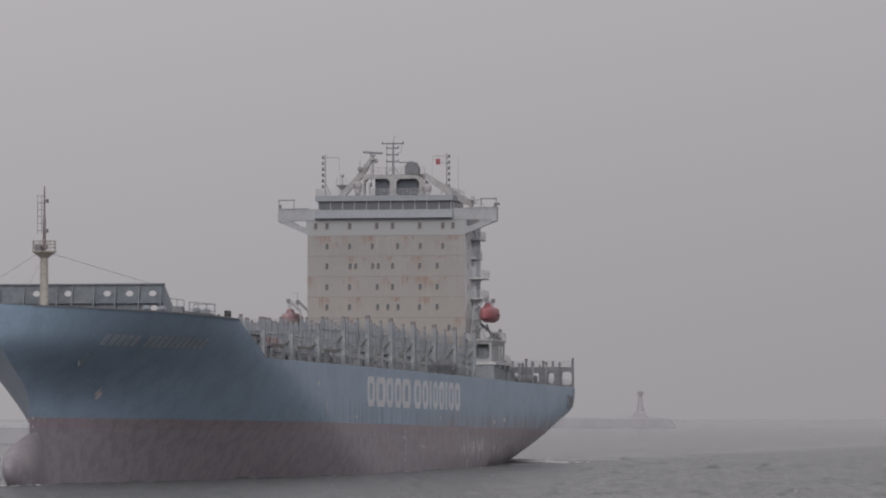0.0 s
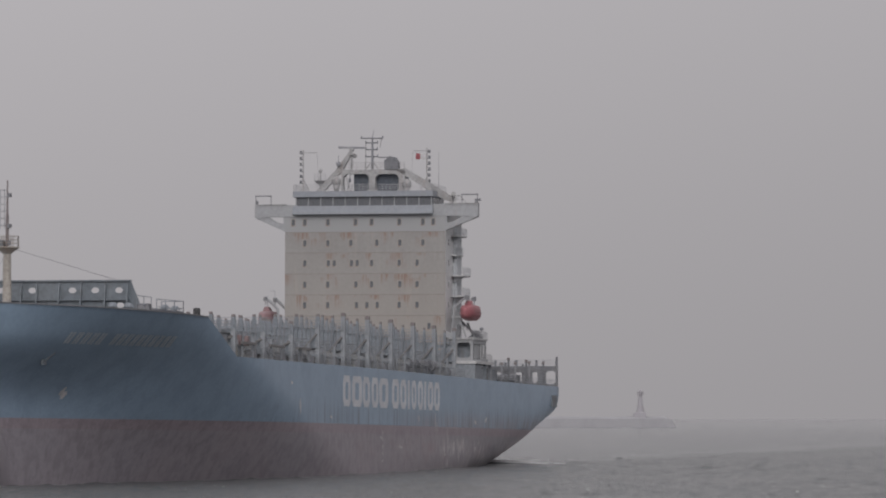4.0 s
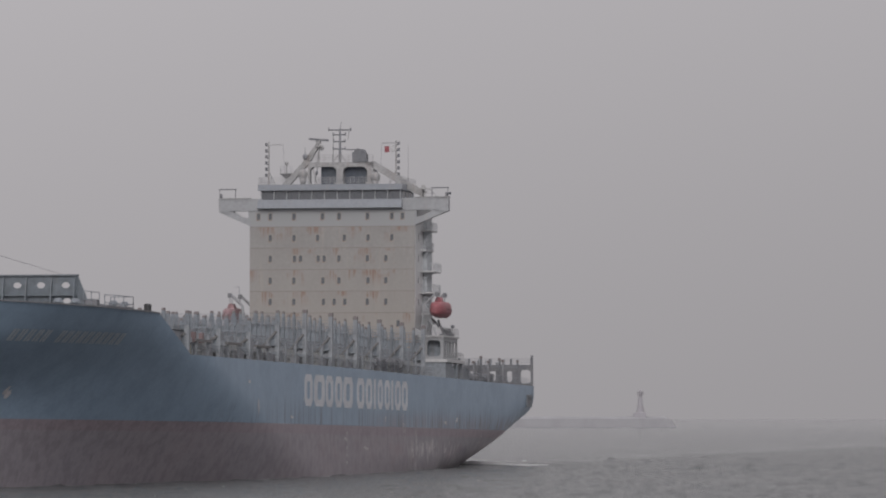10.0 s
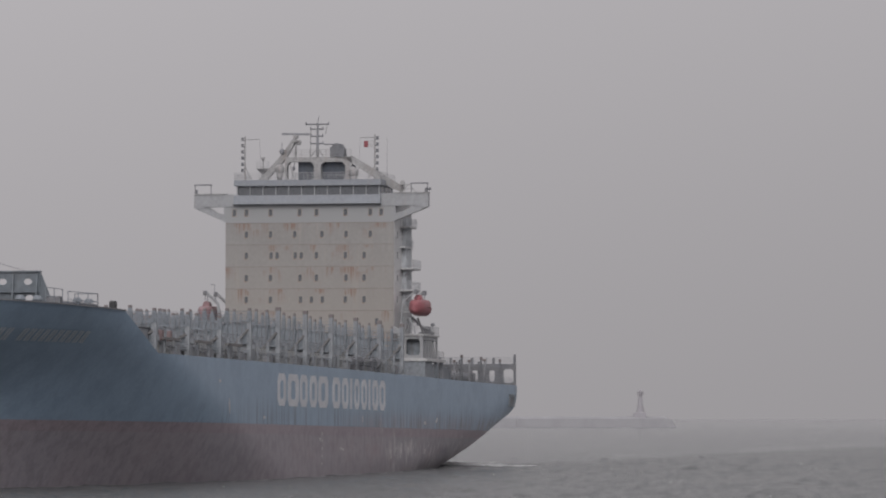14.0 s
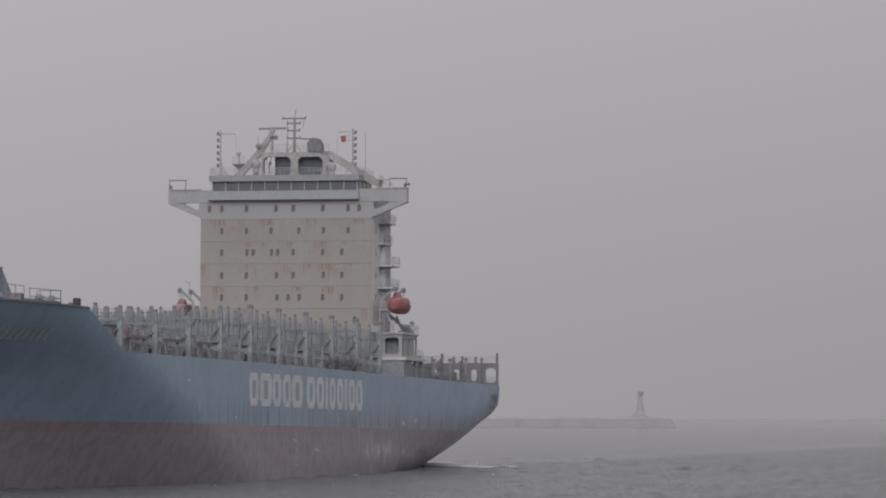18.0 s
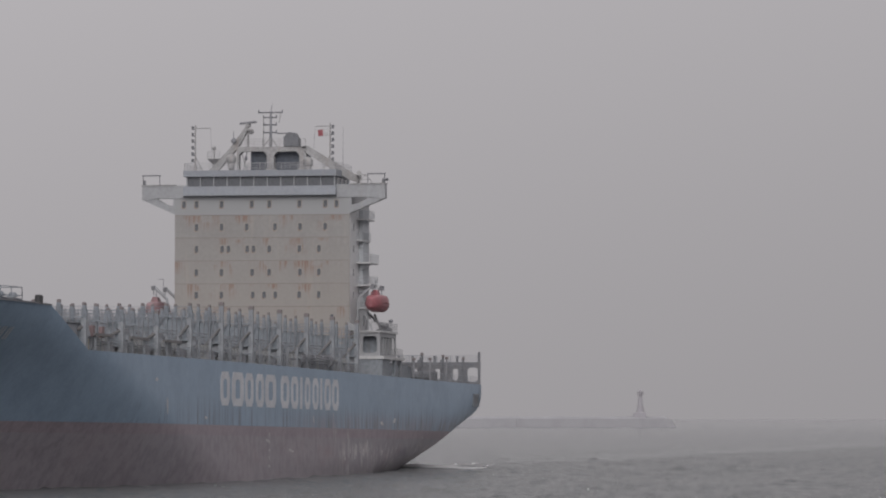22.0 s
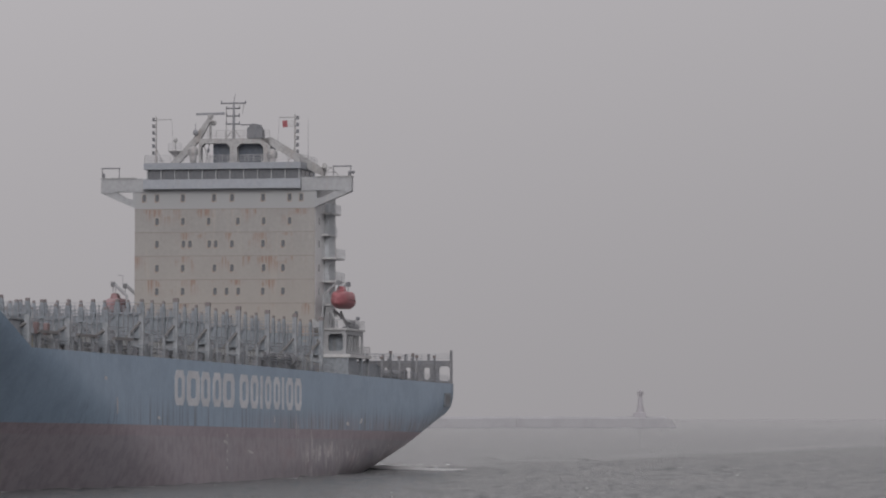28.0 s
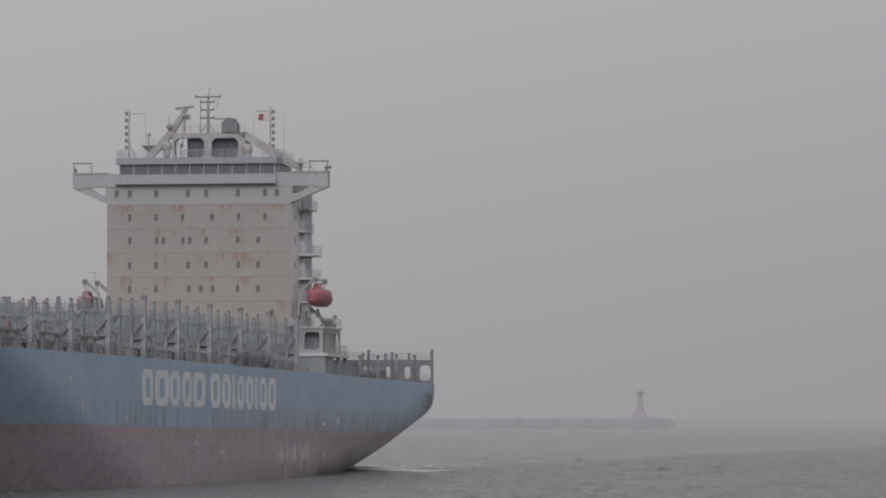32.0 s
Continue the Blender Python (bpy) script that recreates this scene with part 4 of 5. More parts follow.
# ---- top of the wheelhouse: mast, radars, domes ----
def build_top():
    por = part("portal_mast", Mesh().pierced(-4.3, 4.9, 38.1, 41.3, [(-4.0, -0.3, 38.1, 40.7), (0.65, 4.0, 38.1, 40.65)], 61.2, 62.2, "x", 0.45), MASTP, ship, "grey-white portal frame of the mast")
    part("sloping_leg", Mesh().prism([(3.6, 41.2), (4.9, 41.45), (11.9, 37.3), (11.7, 36.5), (10.5, 36.95)], 61.2, 62.2, "x"), MASTP, por)
    part("sloping_leg", Mesh().prism([(-8.2, 38.1), (-7.0, 38.1), (-4.1, 41.25), (-2.75, 43.7), (-3.2, 43.9), (-5.15, 41.3)], 61.4, 62.0, "x"), MASTP, por)
    part("cross_brace", Mesh().rod((61.6, -3.9, 41.0), (61.6, -3.1, 38.3), 0.07).rod((61.6, -3.0, 41.0), (61.6, -3.5, 38.3), 0.07), MASTP, por)
    part("leg_lamp", Mesh().ball((62.2, -4.7, 42.1), 0.3, 0.35, 0.4, 8, 6).rod((62.2, -4.7, 42.4), (62.2, -4.7, 43.3), 0.05), MID, por)
    part("hanging_lamp", Mesh().ball((62.4, -3.0, 39.8), 0.18, 0.2, 0.3, 8, 6).rod((62.3, -3.0, 40.0), (62.0, -3.0, 41.0), 0.03), DARK, por)
    part("dark_top_house", Mesh().bevel_box(57.0, 61.0, -2.7, 4.4, 38.1, 40.8, 0.1), paint("dark_blue_grey_house", (0.09, 0.105, 0.14), (0.115, 0.13, 0.155), 0.4, 0.5), por)
    part("portal_rail", rail(Mesh(), [(62.1, -4.3, 41.3), (62.1, 4.8, 41.3)], 1.0, 1.2, 0.03), MASTP, por)
    part("front_rail", rail(Mesh(), [(62.8, -2.6, 38.1), (62.8, 4.0, 38.1)], 1.0, 1.1, 0.03), MASTP, por)
    mm = part("main_mast", Mesh().rod((61.7, 0.1, 41.3), (61.7, 0.1, 45.9), 0.2, 0.13, 8).rod((61.7, 0.1, 45.9), (61.7, 0.3, 46.9), 0.06, 0.04, 6), MID, ship, "grey lattice main mast with cross arms")
    for z, a, b in ((45.75, -1.5, 1.6), (45.1, -0.85, 0.85), (44.15, -0.8, 0.8), (43.15, -0.85, 0.85)):
        m = Mesh().rod((61.7, a, z), (61.7, b, z), 0.09, n=6)
        for y in (a, b):
            m.rod((61.7, y, z - 0.12), (61.7, y, z + 0.3), 0.08, n=6)
        part("cross_arm", m, DARK, mm)
    part("mast_ladder", Mesh().rod((61.7, -0.85, 41.3), (61.7, -0.85, 45.4), 0.06, n=4).rod((61.7, 1.2, 44.4), (61.7, 1.4, 45.6), 0.05, n=4).rod((61.7, 0.1, 42.6), (61.7, -0.9, 41.3), 0.06, n=4).rod((61.7, 0.1, 42.6), (61.7, 1.0, 41.3), 0.06, n=4), MASTP, mm)
    rm = part("radar_mast", Mesh().rod((61.7, -2.9, 41.3), (61.7, -2.9, 44.1), 0.16, 0.14, 8).box(61.2, 62.2, -3.3, -2.3, 43.4, 43.6).ball((61.7, -2.5, 43.3), 0.35, 0.4, 0.35, 8, 6), MASTP, ship, "sloping radar mast")
    part("radar_gearbox", Mesh().bevel_box(61.4, 62.0, -3.2, -2.6, 43.9, 44.35, 0.1), MASTP, rm)
    sat = part("antenna_housing", Mesh().prism([(1.95, 41.3), (3.95, 41.3), (3.9, 42.3), (3.5, 43.0), (2.65, 43.15), (2.35, 42.75), (1.95, 42.6)], 61.0, 62.4, "x"), DARK, ship, "grey hooded antenna housing")
    part("small_scanner", Mesh().box(61.6, 61.8, 1.0, 2.4, 42.95, 43.1).rod((61.7, 2.2, 42.6), (61.7, 2.2, 43.0), 0.1), DARK, sat)
    d = part("satellite_dome", Mesh().ball((62.4, 0, 0), 0.66, 0.66, 0.75, 14, 10).rod((62.4, 0, -1.5), (62.4, 0, -0.5), 0.3, 0.5, 10), MASTP, ship, "white satellite dome", smooth=True, at=pose(0, -4.95, 39.65))
    twin(d, pose(0, 5.2, 39.2))
    lm = part("lamp_mast", Mesh().rod((61.7, -7.4, 38.1), (61.7, -7.4, 41.1), 0.1, 0.08, 6).rod((61.7, -7.4, 39.1), (61.7, -7.4, 39.75), 0.15, 0.85, 10).rod((61.7, -7.4, 39.75), (61.7, -7.4, 39.85), 0.9, 0.9, 10).ball((61.7, -7.4, 41.2), 0.28, 0.28, 0.3, 8, 6), MASTP, ship)
    part("basket_rail", rail(Mesh(), [(62, -8.2, 39.8), (62, -6.6, 39.8)], 0.95, 1.6, 0.03), WHITE, lm)
    for s, y, z1 in ((-1, -9.9, 44.2), (1, 7.95, 44.3)):
        sm = part("signal_mast", Mesh().rod((61.7, y, 38.1), (61.7, y, z1), 0.13, 0.1, 6).rod((61.7, y, 40.2), (61.7, y - s * 1.0, 38.1), 0.06, n=4).rod((61.7, y, z1 - 0.4), (61.7, y - s * 2.0, z1 - 0.4), 0.05, n=4), MASTP, ship, "slim signal mast with stacked lanterns")
        for k in range(6):
            part("lantern", Mesh().rod((61.7, y + s * 0.35, 39.4 + 0.84 * k), (61.7, y + s * 0.35, 39.85 + 0.84 * k), 0.17, 0.17, 8).box(61.6, 61.8, min(y, y + s * 0.3), max(y, y + s * 0.3), 39.4 + 0.84 * k, 39.5 + 0.84 * k), DARK, sm)
        part("halyard", Mesh().rod((61.7, y - s * 2.0, z1 - 0.4), (61.7, y - s * 2.3, 38.4), 0.015, n=4), DARK, sm)
    part("whip_aerial", Mesh().rod((61.5, 9.6, 38.1), (61.5, 9.6, 43.8), 0.03, 0.015, 5), DARK, ship)
    fr = Mesh()
    for a, b in (((63, 12.3, 36.4), (63, 12.3, 37.6)), ((63, 13.9, 36.4), (63, 12.9, 37.5)), ((63, 12.3, 37.5), (63, 12.9, 37.5)), ((63, 11.6, 36.4), (63, 12.9, 37.5)), ((63, 12.3, 36.9), (63, 13.4, 36.9))):
        fr.rod(a, b, 0.045, n=5)
    part("raft_cradle", fr, MASTP, ship, "small tubular cradle on the wing")
    part("signal_horn", Mesh().rod((62.5, 11.9, 37.6), (63.3, 12.1, 37.7), 0.18, 0.32, 10).ball((62.4, 11.9, 37.6), 0.3, 0.3, 0.3, 10, 6), MASTP, ship)
    fun = part("funnel", Mesh().bevel_box(38, 46, -4, 4, 11.4, 38.6, 0.6), DARK, ship, "dark funnel casing behind the accommodation")


build_top()


def loft(outline, reach):
    """A boat's shell: a half outline of (y, z) that shrinks towards both ends."""
    m, n = Mesh(), len(outline)
    xs = [reach * math.sin(math.pi * k / 24) for k in range(-12, 13)]
    for x in xs:
        q = max(0.02, 1 - abs(x / reach) ** 3.2) ** 0.5
        m.v += [(x, y * q, z * (0.35 + 0.65 * q)) for y, z in outline]
    m.f = [(n * i + j, n * i + (j + 1) % n, n * i + n + (j + 1) % n, n * i + n + j) for i in range(len(xs) - 1) for j in range(n)]
    m.f += [tuple(range(n)), tuple(range(n * len(xs) - n, n * len(xs)))]
    return m


def build_lifeboats():
    for s in (1, -1):
        # the starboard boat takes the copy with haze in its colour
        shade = ORANGE if s > 0 else HAZED_RED
        boat = part("lifeboat", loft([(1.18, 0.02), (1.12, -0.4), (0.9, -0.8), (0.45, -1.12), (-0.45, -1.12), (-0.9, -0.8), (-1.12, -0.4), (-1.18, 0.02)], 4.2), shade, ship, "faded red enclosed lifeboat in davits" if s > 0 else "red enclosed lifeboat in davits, haze put into its pink colour", at=pose(63.6 if s > 0 else 62.4, s * 14.6, 21.0 if s > 0 else 20.3))
        part("canopy", loft([(1.12, 0), (1.1, 0.5), (0.98, 0.85), (0.75, 1.02), (-0.75, 1.02), (-0.98, 0.85), (-1.1, 0.5), (-1.12, 0)], 4.0), shade, boat)
        part("conning_hood", Mesh().prism([(-0.5, 0.95), (0.5, 0.95), (0.4, 1.35), (0.22, 1.65), (-0.22, 1.65), (-0.4, 1.35)], 0.3, 1.9, "x"), shade, boat)
        part("hood_aerial", Mesh().rod((1.0, 0, 1.7), (1.0, 0, 2.9), 0.05, 0.03, 6), DARK, boat)
        part("fender_strip", Mesh().ball((0, 0, 0.02), 4.3, 1.3, 0.12, 24, 4), paint("dark_red_strip", (0.28, 0.09, 0.09), (0.25, 0.09, 0.09), 0.6), boat)
        for x, r in ((60.6, 0.2), (66.2, 0.14)) if s > 0 else ((59.0, 0.2), (64.9, 0.2)):
            arm = part("davit", Mesh().rod((x, s * 12.4, 17.4), (x, s * 12.8, 21.7), r, r, 6).rod((x, s * 12.8, 21.6), (x, s * 14.5, 23.2), r, r, 6), WHITE, ship, "grey-white lifeboat davit arm")
            part("sheave_head", Mesh().bevel_box(x - 0.25, x + 0.25, s * 14.55 - 0.25, s * 14.55 + 0.25, 22.75, 23.35, 0.08), DARK, arm)
            part("davit_knee", Mesh().prism([(s * 11.3, 17.5), (s * 12.5, 17.5), (s * 12.5, 18.0), (s * 11.3, 18.6)], x - 0.15, x + 0.15, "x"), WHITE, arm)
            if x < 64:
                part("davit_frame", Mesh().prism([(s * 11.7, 17.5), (s * 12.15, 17.5), (s * 12.15, 19.6), (s * 13.3, 18.9), (s * 12.15, 21.4), (s * 11.7, 21.6)], x - 0.12, x + 0.12, "x"), WHITE, arm)
            part("davit_strut", Mesh().rod((x, s * 14.5, 17.5), (x, s * 13.6, 19.7), r * 0.8, n=6), WHITE, arm)
            part("fall_wire", Mesh().rod((x, s * 14.55, 22.8), (x, s * 14.55, 22.1), 0.05, n=4), DARK, arm)
        part("lamp_bracket", Mesh().rod((66.5, s * 12.85, 22.0), (66.5, s * 12.85, 24.1), 0.035, n=4).rod((66.5, s * 12.85, 24.1), (66.5, s * 13.5, 24.1), 0.03, n=4), MID, ship)


build_lifeboats()


def build_boat_deck():
    for s in (1, -1):
        a, b = sorted((s * 11.25, s * 14.75))
        hs = part("boat_deck_house", Mesh().pierced(a, b, 14.3, 17.3, [(12.5 if s > 0 else -14.35, 14.35 if s > 0 else -12.5, 14.7, 16.85)], 62.4, 62.65, "x", 0.25), WHITE, ship, "grey-white boat deck house with open bays")
        part("side_wall", Mesh().pierced(52.4, 62.4, 14.3, 17.3, [(52.9, 54.6, 14.5, 16.8), (55.0, 56.6, 14.5, 16.8), (57.0, 58.3, 14.5, 16.8), (58.8, 59.9, 14.5, 16.8), (60.4, 61.7, 14.5, 16.8)], s * 14.5, s * 14.72, "y", 0.15), WHITE, hs)
        lo, hi = sorted((s * 11.25, s * 15.4))
        part("deck_slab", Mesh().box(50.0, 63.0, lo, hi, 13.9, 14.3), PALE, hs)
        lo, hi = sorted((s * 11.25, s * 14.9))
        part("roof_slab", Mesh().box(52.0, 62.9, lo, hi, 17.3, 17.55), PALE, hs)
        part("roof_rail", rail(Mesh(), [(62.8, s * 11.4, 17.55), (62.8, s * 14.8, 17.55), (52.2, s * 14.8, 17.55)], 1.05, 1.3, 0.04), WHITE, hs)
        part("deck_rail", rail(Mesh(), [(60.4, s * 15.3, 14.3), (51.2, s * 15.3, 14.3), (51.2, s * 12, 14.3)], 1.05, 1.5, 0.035), WHITE, hs)
        for x in (51.5, 55.5):
            part("pillar", Mesh().box(x - 0.2, x + 0.2, s * 15.1 - 0.2, s * 15.1 + 0.2, 11.45, 13.9), LASH, hs)
        part("under_wall", Mesh().box(58.0, 62.6, s * 15.0 - 0.1, s * 15.0 + 0.1, 11.45, 13.9), LASH, hs)
        part("under_front", Mesh().box(62.6, 62.8, min(s * 11.4, s * 15.1), max(s * 11.4, s * 15.1), 11.45, 13.9), LASH, hs)
        part("under_back", Mesh().box(52.5, 58.0, s * 13.6 - 0.1, s * 13.6 + 0.1, 11.45, 13.9), LASH, hs)
        part("bay_back", Mesh().box(61.2, 61.3, min(s * 11.7, s * 14.4), max(s * 11.7, s * 14.4), 14.3, 17.3), LASH, hs)
        part("aft_wall", Mesh().box(52.4, 52.6, min(s * 11.6, s * 13.95), max(s * 11.6, s * 13.95), 14.3, 17.3), PALE, hs)
        part("roof_winch", Mesh().rod((55.5, s * 13.2, 18.2), (55.5, s * 14.4, 18.2), 0.45, 0.45, 10).box(54.8, 56.2, s * 13.8 - 0.9, s * 13.8 + 0.9, 17.55, 17.9), MID, hs)
        part("roof_lamp_post", Mesh().rod((53.2, s * 14.2, 17.55), (53.2, s * 14.2, 18.9), 0.07).ball((53.2, s * 14.2, 19.0), 0.25, 0.3, 0.25, 8, 6), MID, hs)
        part("davit_ram", Mesh().rod((61.5, s * 12.9, 19.9), (54.0, s * 13.9, 17.7), 0.16, 0.16, 8), MID, hs)
        part("ram_pipe", Mesh().rod((60.5, s * 13.4, 18.9), (53.5, s * 14.5, 17.9), 0.08, n=6), WHITE, hs)
        part("inner_wall", Mesh().box(52, 62.3, min(s * 11.3, s * 11.6), max(s * 11.3, s * 11.6), 11.45, 17.3), PALE, hs)
        part("inner_locker", Mesh().box(53, 59, min(s * 11.7, s * 12.6), max(s * 11.7, s * 12.6), 11.45, 13.8), LASH, hs)
    part("aft_house", Mesh().bevel_box(24, 53, -11, 11, 11.4, 14.0, 0.1), LASH, ship)


build_boat_deck()


def build_stern():
    cols = [-15.7, -12.6, -9.4, -6.3, -3.1, 0, 3.1, 6.3, 9.4, 12.6, 15.7]
    for x in (40.2, 25.8, 11.4):
        br = new("aft_container_bridge")
        br.parent = ship
        br.location = (x, 0, 0)
        post = part("post", Mesh().box(-0.13, 0.13, -0.13, 0.13, 0, 3.4), DARK, br, at=pose(0, cols[0], 11.45))
        for y in cols[1:]:
            twin(post, pose(0, y, 11.45), br)
        for y in (cols[0], cols[-1], cols[3], cols[7]):
            part("post_head", Mesh().bevel_box(-0.18, 0.18, y - 0.17, y + 0.17, 14.8, 15.2, 0.05), RUST, br)
        part("beam", Mesh().box(-0.4, 0.4, cols[0], cols[-1], 13.55, 13.85), DARK, br)
        part("beam_rail", rail(Mesh(), [(0.4, cols[0], 13.85), (0.4, cols[-1], 13.85)], 0.95, 2.0, 0.03), LASH, br)
    for x, z in ((45.1, 14.4), (34.1, 14.65), (22.7, 15.0)):
        for s in (1, -1):
            sp = part("side_post", Mesh().box(x - 0.12, x + 0.12, s * 15.6 - 0.11, s * 15.6 + 0.11, 11.45, z - 0.3), MID, ship, "slim container post with a dark cap")
            part("cap", Mesh().bevel_box(x - 0.22, x + 0.22, s * 15.6 - 0.2, s * 15.6 + 0.2, z - 0.32, z, 0.05), RUST, sp)
    holes = [(14.2, 15.75, 11.9, 13.95), (12.1, 12.95, 12.1, 13.9), (-15.75, -14.2, 11.9, 13.95), (-12.95, -12.05, 12.3, 14.0), (9.6, 10.6, 12.3, 14.0), (6.6, 7.6, 12.3, 14.0)]
    fr = part("stern_frame", Mesh().pierced(-16.05, 16.05, 11.45, 14.7, holes, 0.35, 0.85, "x", 0.3), DARK, ship, "dark grey stern frame with rounded openings")
    for y in cols:
        part("post", Mesh().box(0.4, 0.8, y * 1.012 - 0.14, y * 1.012 + 0.14, 14.7, 16.1 if abs(y) > 15 else 15.6), DARK, fr)
    part("frame_rail", rail(Mesh(), [(0.6, -15.7, 14.7), (0.6, 15.7, 14.7)], 0.9, 2.0, 0.03), LASH, fr)
    m = Mesh()
    for s in (1, -1):
        rail(m, [(2, s * 15.7, 11.5), (50, s * 15.9, 11.6)], 1.1, 2.0, 0.03)
    part("stern_rail", m, LASH, ship)
    winch = part("winch", Mesh().rod((8, 6, 12.3), (8, 10, 12.3), 0.7, 0.7, 12).box(7.2, 8.8, 5.5, 6, 11.45, 13.0).box(7.2, 8.8, 10, 10.5, 11.45, 13.0), DARK, ship)
    twin(winch, pose(0, -16, 0))
    twin(winch, pose(14, 3.5, 0))
    part("fairlead", Mesh().pierced(2.0, 6.4, 8.4, 10.2, [(2.7, 5.7, 8.8, 9.8)], 15.98, 16.2, "y", 0.5), BLUEGREY, ship, "fairlead collar in the stern quarter")
    # solid dark block in the collar: the hole's shade is put into its colour
    part("fairlead_hole_shade", Mesh().box(2.6, 5.8, 15.95, 16.15, 8.7, 9.9), DARK, ship)


build_stern()


# ---- breakwaters and lighthouse ----
def build_breakwater(x0, x1, y, top, depth, step):
    bw = new("breakwater")
    tagged(bw, "long pale concrete breakwater lying in the sea haze", "breakwater")
    n = round((x1 - x0) / step)
    for k in range(n):
        a, b = x0 + step * k, x0 + step * (k + 1)
        t = top + 0.12 * math.sin(3.1 * k)
        part("caisson", Mesh().bevel_box(a + 0.02, b - 0.02, y + 0.15 * (k % 2), y + depth, -1.0, t, 0.3), STONE, bw)
    part("parapet", Mesh().bevel_box(x0, x0 + step * n, y + depth * 0.6, y + depth, top - 0.3, top + 0.6, 0.2), STONE, bw)
    part("rubble_toe", Mesh().prism([(x0 + step * n, -1.0), (x0 + step * n + 5.0, -1.0), (x0 + step * n + 2.2, top - 1.4), (x0 + step * n, top - 0.3)], y + 0.4, y + depth, "y"), STONE, bw)
    return bw


build_breakwater(-75, 110, 2360, 4.7, 16, 18.5)
build_breakwater(-170, -101.5, 1180, 4.2, 10, 11.4)


def build_lighthouse():
    x, y, z = 97.0, 2368, 5.3
    lh = new("lighthouse")
    lh.location = (x, y, z)
    tagged(lh, "small pale lighthouse on the breakwater head in haze", "lighthouse")
    part("base", Mesh().bevel_box(-3.4, 2.6, -3, 3, -0.9, 2.2, 0.3), TOWER, lh)
    for name, z0, z1, r0, r1 in (("plinth", 2.1, 3.4, 2.1, 1.9), ("tower", 3.4, 10.6, 1.75, 0.85), ("gallery", 10.6, 11.3, 1.45, 1.45), ("lantern", 11.3, 12.7, 0.85, 0.85), ("cap", 12.7, 13.7, 0.85, 0.12)):
        m = Mesh().rod((0, 0, z0), (0, 0, z1), r0, r1, 24)
        part(name, m, TOWER, lh)
    part("gallery_rail", rail(Mesh(), [(1.55 * math.cos(k * math.pi / 4), 1.55 * math.sin(k * math.pi / 4), 11.2) for k in range(9)], 0.9, 2, 0.05), TOWER, lh)


build_lighthouse()


# ---- foam along the waterline and the wash behind the stern ----
def foam_material():
    m = paint("pale_sea_foam", (0.72, 0.73, 0.74), (0.60, 0.61, 0.62), 0.8, 1.5)
    return m


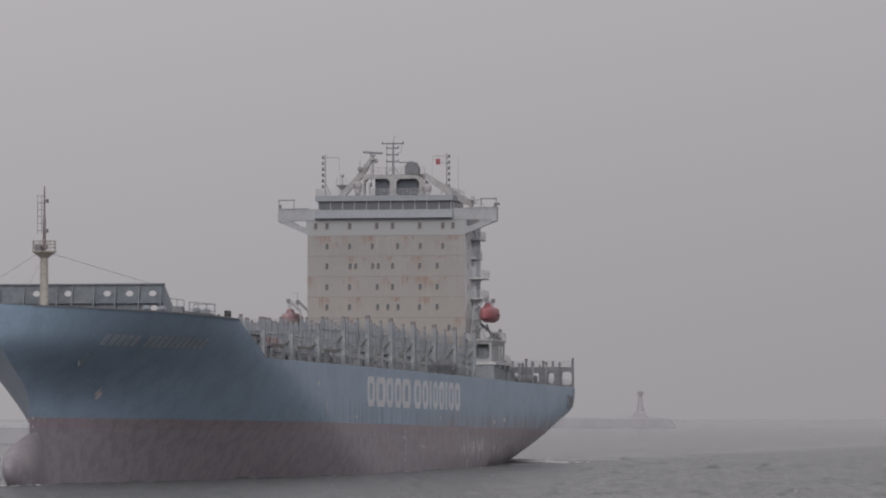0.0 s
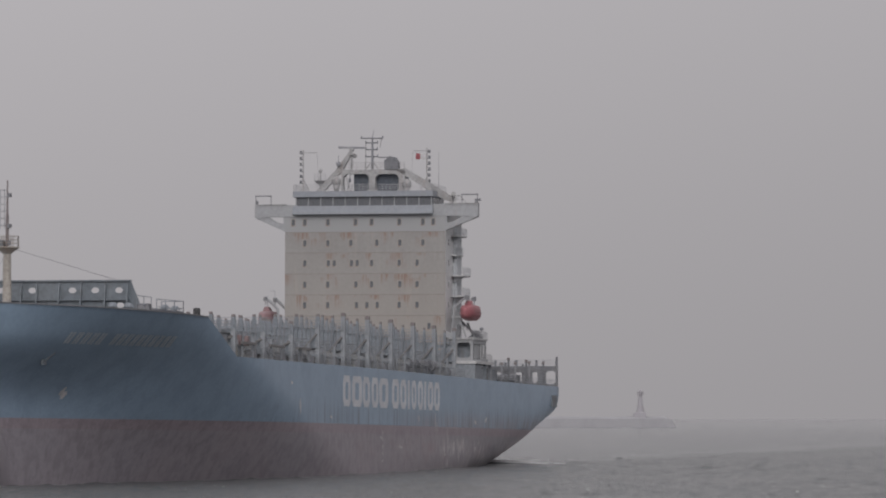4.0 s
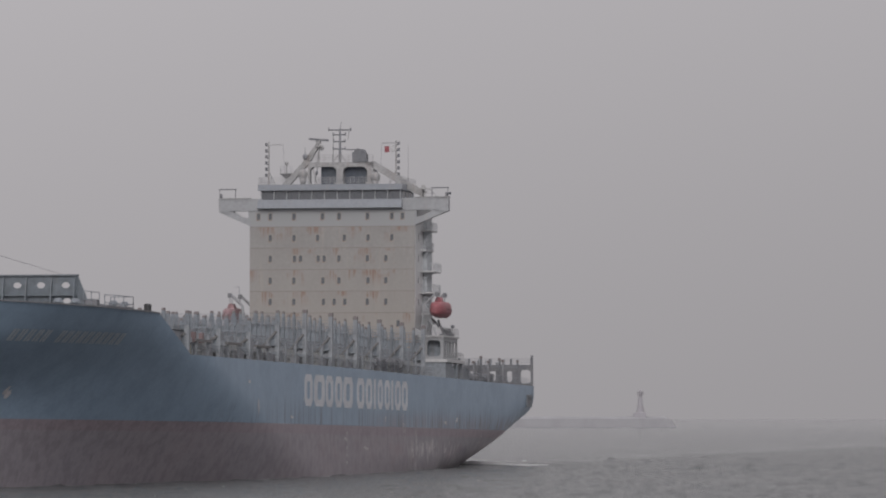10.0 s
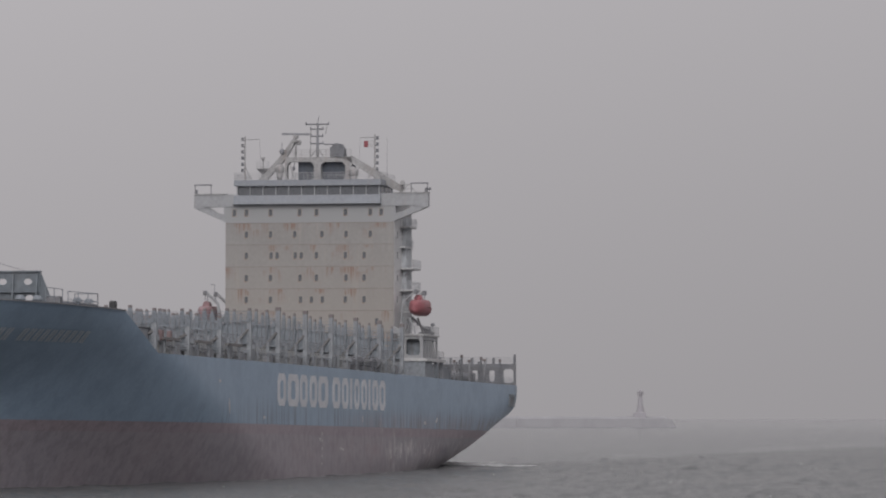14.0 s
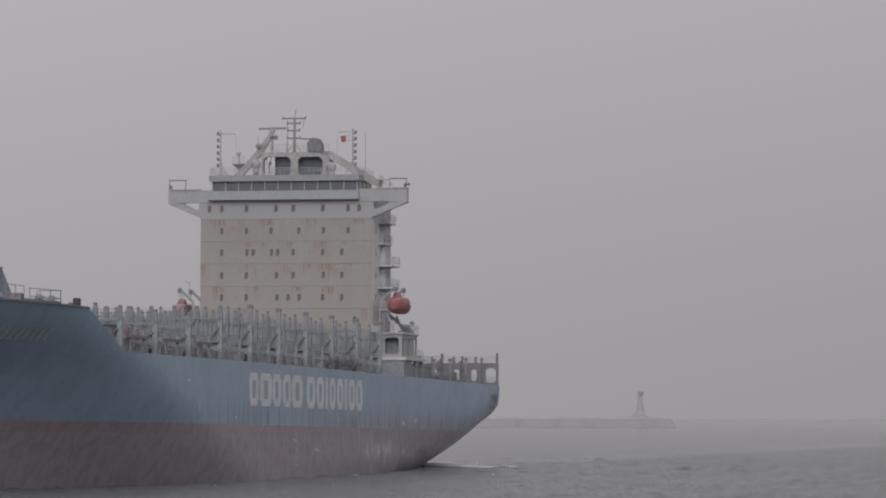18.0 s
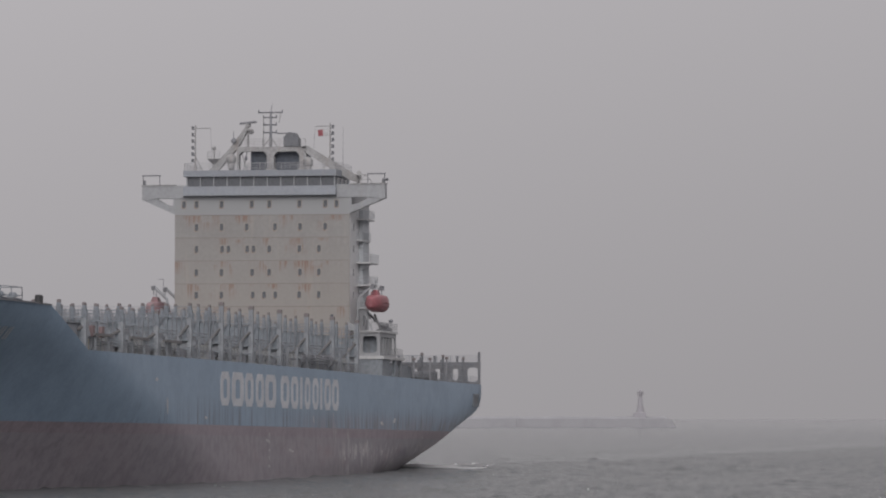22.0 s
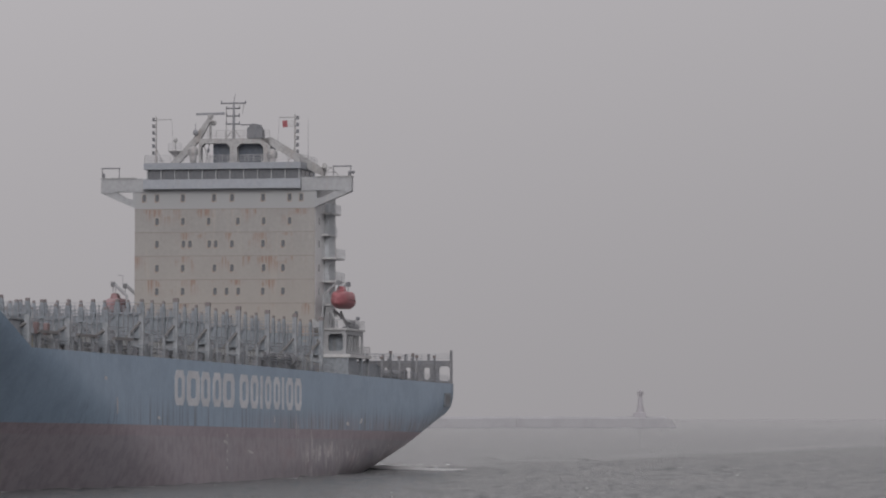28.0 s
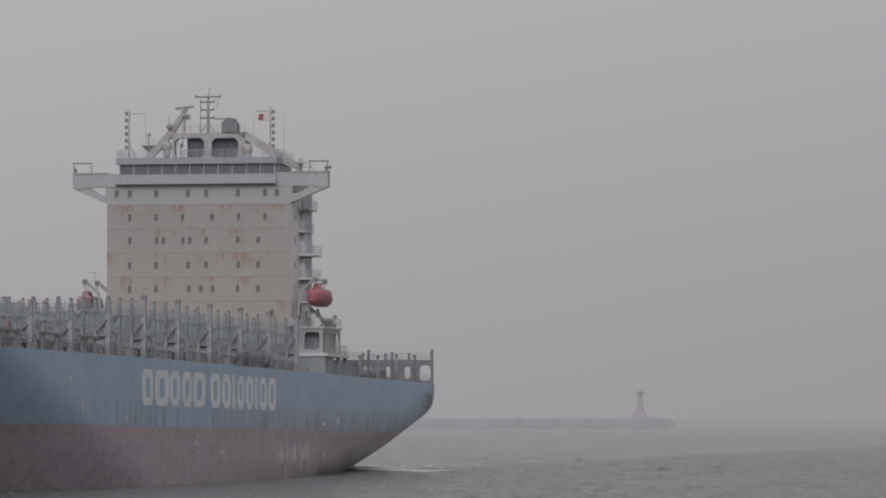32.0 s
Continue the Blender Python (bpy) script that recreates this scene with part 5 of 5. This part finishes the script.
def build_wake():
    wk = new("wake")
    tagged(wk, "thin broken line of pale foam along the waterline", "wake")
    rng = random.Random(5)

    def blob(m, x, y, rx, ry, hgt=0.06):
        n, k = 9, len(m.v)
        m.v += [(x + rx * rng.uniform(0.6, 1.15) * math.cos(2 * math.pi * i / n), y + ry * rng.uniform(0.6, 1.15) * math.sin(2 * math.pi * i / n), -0.02) for i in range(n)]
        m.v.append((x, y, hgt))
        m.f += [(k + i, k + (i + 1) % n, k + n) for i in range(n)]

    for side in (1, -1):
        m = Mesh()
        x = 250.0
        while x > 46:
            z = -0.00933 * x
            if rng.random() < 0.35:
                blob(m, x, side * (half(x, z) + rng.uniform(0.2, 0.9)), rng.uniform(0.6, 2.6), rng.uniform(0.08, 0.3), 0.015)
            x -= rng.uniform(0.8, 2.2)
        tagged(part("side_foam", m, FOAM, wk), kind="stuff")
    m = Mesh()
    for k in range(46):
        x = rng.uniform(249, 258)
        blob(m, x, rng.uniform(-2.4, 2.4), rng.uniform(0.4, 1.4), rng.uniform(0.15, 0.5), rng.uniform(0.06, 0.2))
    tagged(part("bow_foam", m, FOAM, wk), kind="stuff")
    # the water heaps up under the counter
    def swell(x, y):
        return 0.55 * math.exp(-4 * ((x - 20) / 48) ** 2 - 3.2 * (y / 30) ** 2) - 0.12

    m, us, vs = Mesh(), [k / 12 for k in range(-12, 13)], [k / 10 for k in range(-10, 11)]
    m.v = [(20 + 48 * u, 30 * v, swell(20 + 48 * u, 30 * v)) for u in us for v in vs]
    c = len(vs)
    m.f = [(c * i + j, c * i + j + 1, c * i + c + j + 1, c * i + c + j) for i in range(len(us) - 1) for j in range(c - 1)]
    part("stern_swell", m, SEA, wk, "low swell of water under the counter", smooth=True)
    # the steep little wave that the stern draws after it, with churned water heaped behind
    n, front, behind = 36, [(0.0, 1.0), (0.12, 0.86), (0.3, 0.3), (0.6, 0.0), (1.4, -0.3)], [(0.0, 1.0), (-2.0, 1.3), (-6.0, 2.0), (-10.0, 1.9), (-20.0, -0.3)]
    wave, churn = Mesh(), Mesh()
    for k in range(n + 1):
        q = k / n
        x, y = 36 - 10 * q + 0.25 * math.sin(0.9 * k), 0.5 + 20 * q
        tall = 0.2 * min(1.0, (1 - q) * 2.2) + 0.015 * math.sin(1.7 * k)
        back = 0.34 * max(0.0, 1 - q * 1.15) ** 0.5
        wave.v += [(x + d, y, swell(x + d, y) + tall * hgt) for d, hgt in front]
        churn.v += [(x + d, y, swell(x + d, y) + tall + back * (hgt - 1) * (1 + 0.12 * math.sin(2.3 * k + d))) for d, hgt in behind]
    for m in (wave, churn):
        m.f = [(5 * i + j, 5 * i + j + 1, 5 * i + j + 6, 5 * i + j + 5) for i in range(n) for j in range(4)]
    part("stern_wave", wave, SEA, wk, "low steep wave trailing from the stern", smooth=True)
    part("churned_water", churn, CHURN, wk, "pale churned water behind the wave", smooth=True)
    m = Mesh()
    for k in range(120):
        x = 44 - 90 * rng.random() ** 1.6
        blob(m, x, rng.gauss(0, 1) * 4 + (7 if k % 2 else -7), rng.uniform(0.5, 3.0), rng.uniform(0.1, 0.45))
    tagged(part("stern_foam", m, FOAM, wk), kind="stuff")
    return wk


FOAM = foam_material()
CHURN = paint("pale_churned_water", (0.72, 0.72, 0.73), (0.62, 0.62, 0.63), 0.6, 0.4)
wake = build_wake()


# ---- what moves ----
def ship_pose(t):
    s = t / 32
    a = 11.230 - 0.184 * s + 0.143 * s * s
    return pose(4.674 - 0.70845 * t + 1.0156 * s * s, 752.30 - 3.41504 * t + 6.3618 * s * s, 0, 0, -0.5344, -90 - a)


scanner = part("radar_scanner", Mesh().bevel_box(-0.14, 0.14, -1.9, 1.9, -0.14, 0.14, 0.04).rod((0, 0, -0.3), (0, 0, 0), 0.15, 0.15, 8), MID, ship, "rotating grey radar scanner bar", at=pose(61.7, -2.9, 44.45))
flag_hoist = part("flag", Mesh().box(-0.02, 0.02, -0.75, 0, -0.45, 0.45), FLAGW, ship, "small red and white flag", at=pose(61.9, 7.8, 43.1))
flag_fly = part("flag_fly", Mesh().box(-0.02, 0.02, -0.65, 0, -0.42, 0.42), FLAGR, flag_hoist, at=pose(0, -0.75, 0))


def motions():
    walk(ship, [(t, ship_pose(t)) for t in range(0, 33, 2)])
    # the chop drifts slowly towards the shore
    walk(water, [(t, pose(-0.25 * t, -0.75 * t, 0)) for t in (0, 16, 32)])
    walk(wake, [(t, Matrix.Translation((ship_pose(t).translation)) @ pose(0, 0, 0, 0, 0, math.degrees(ship_pose(t).to_euler().z))) for t in range(0, 33, 2)])
    walk(scanner, [(k * 0.5, pose(61.7, -2.9, 44.45, 0, 0, 102.5 - 143.82 * (k * 0.5 - 0.945))) for k in range(65)])
    walk(flag_hoist, [(k * 0.4, pose(61.9, 7.8, 43.1, 6 * math.sin(1.3 * k), 0, 10 * math.sin(2.1 * k))) for k in range(81)])
    walk(flag_fly, [(k * 0.4, pose(0, -0.75, 0, 8 * math.sin(1.7 * k + 1), 0, 18 * math.sin(2.1 * k + 1.4))) for k in range(81)])


motions()
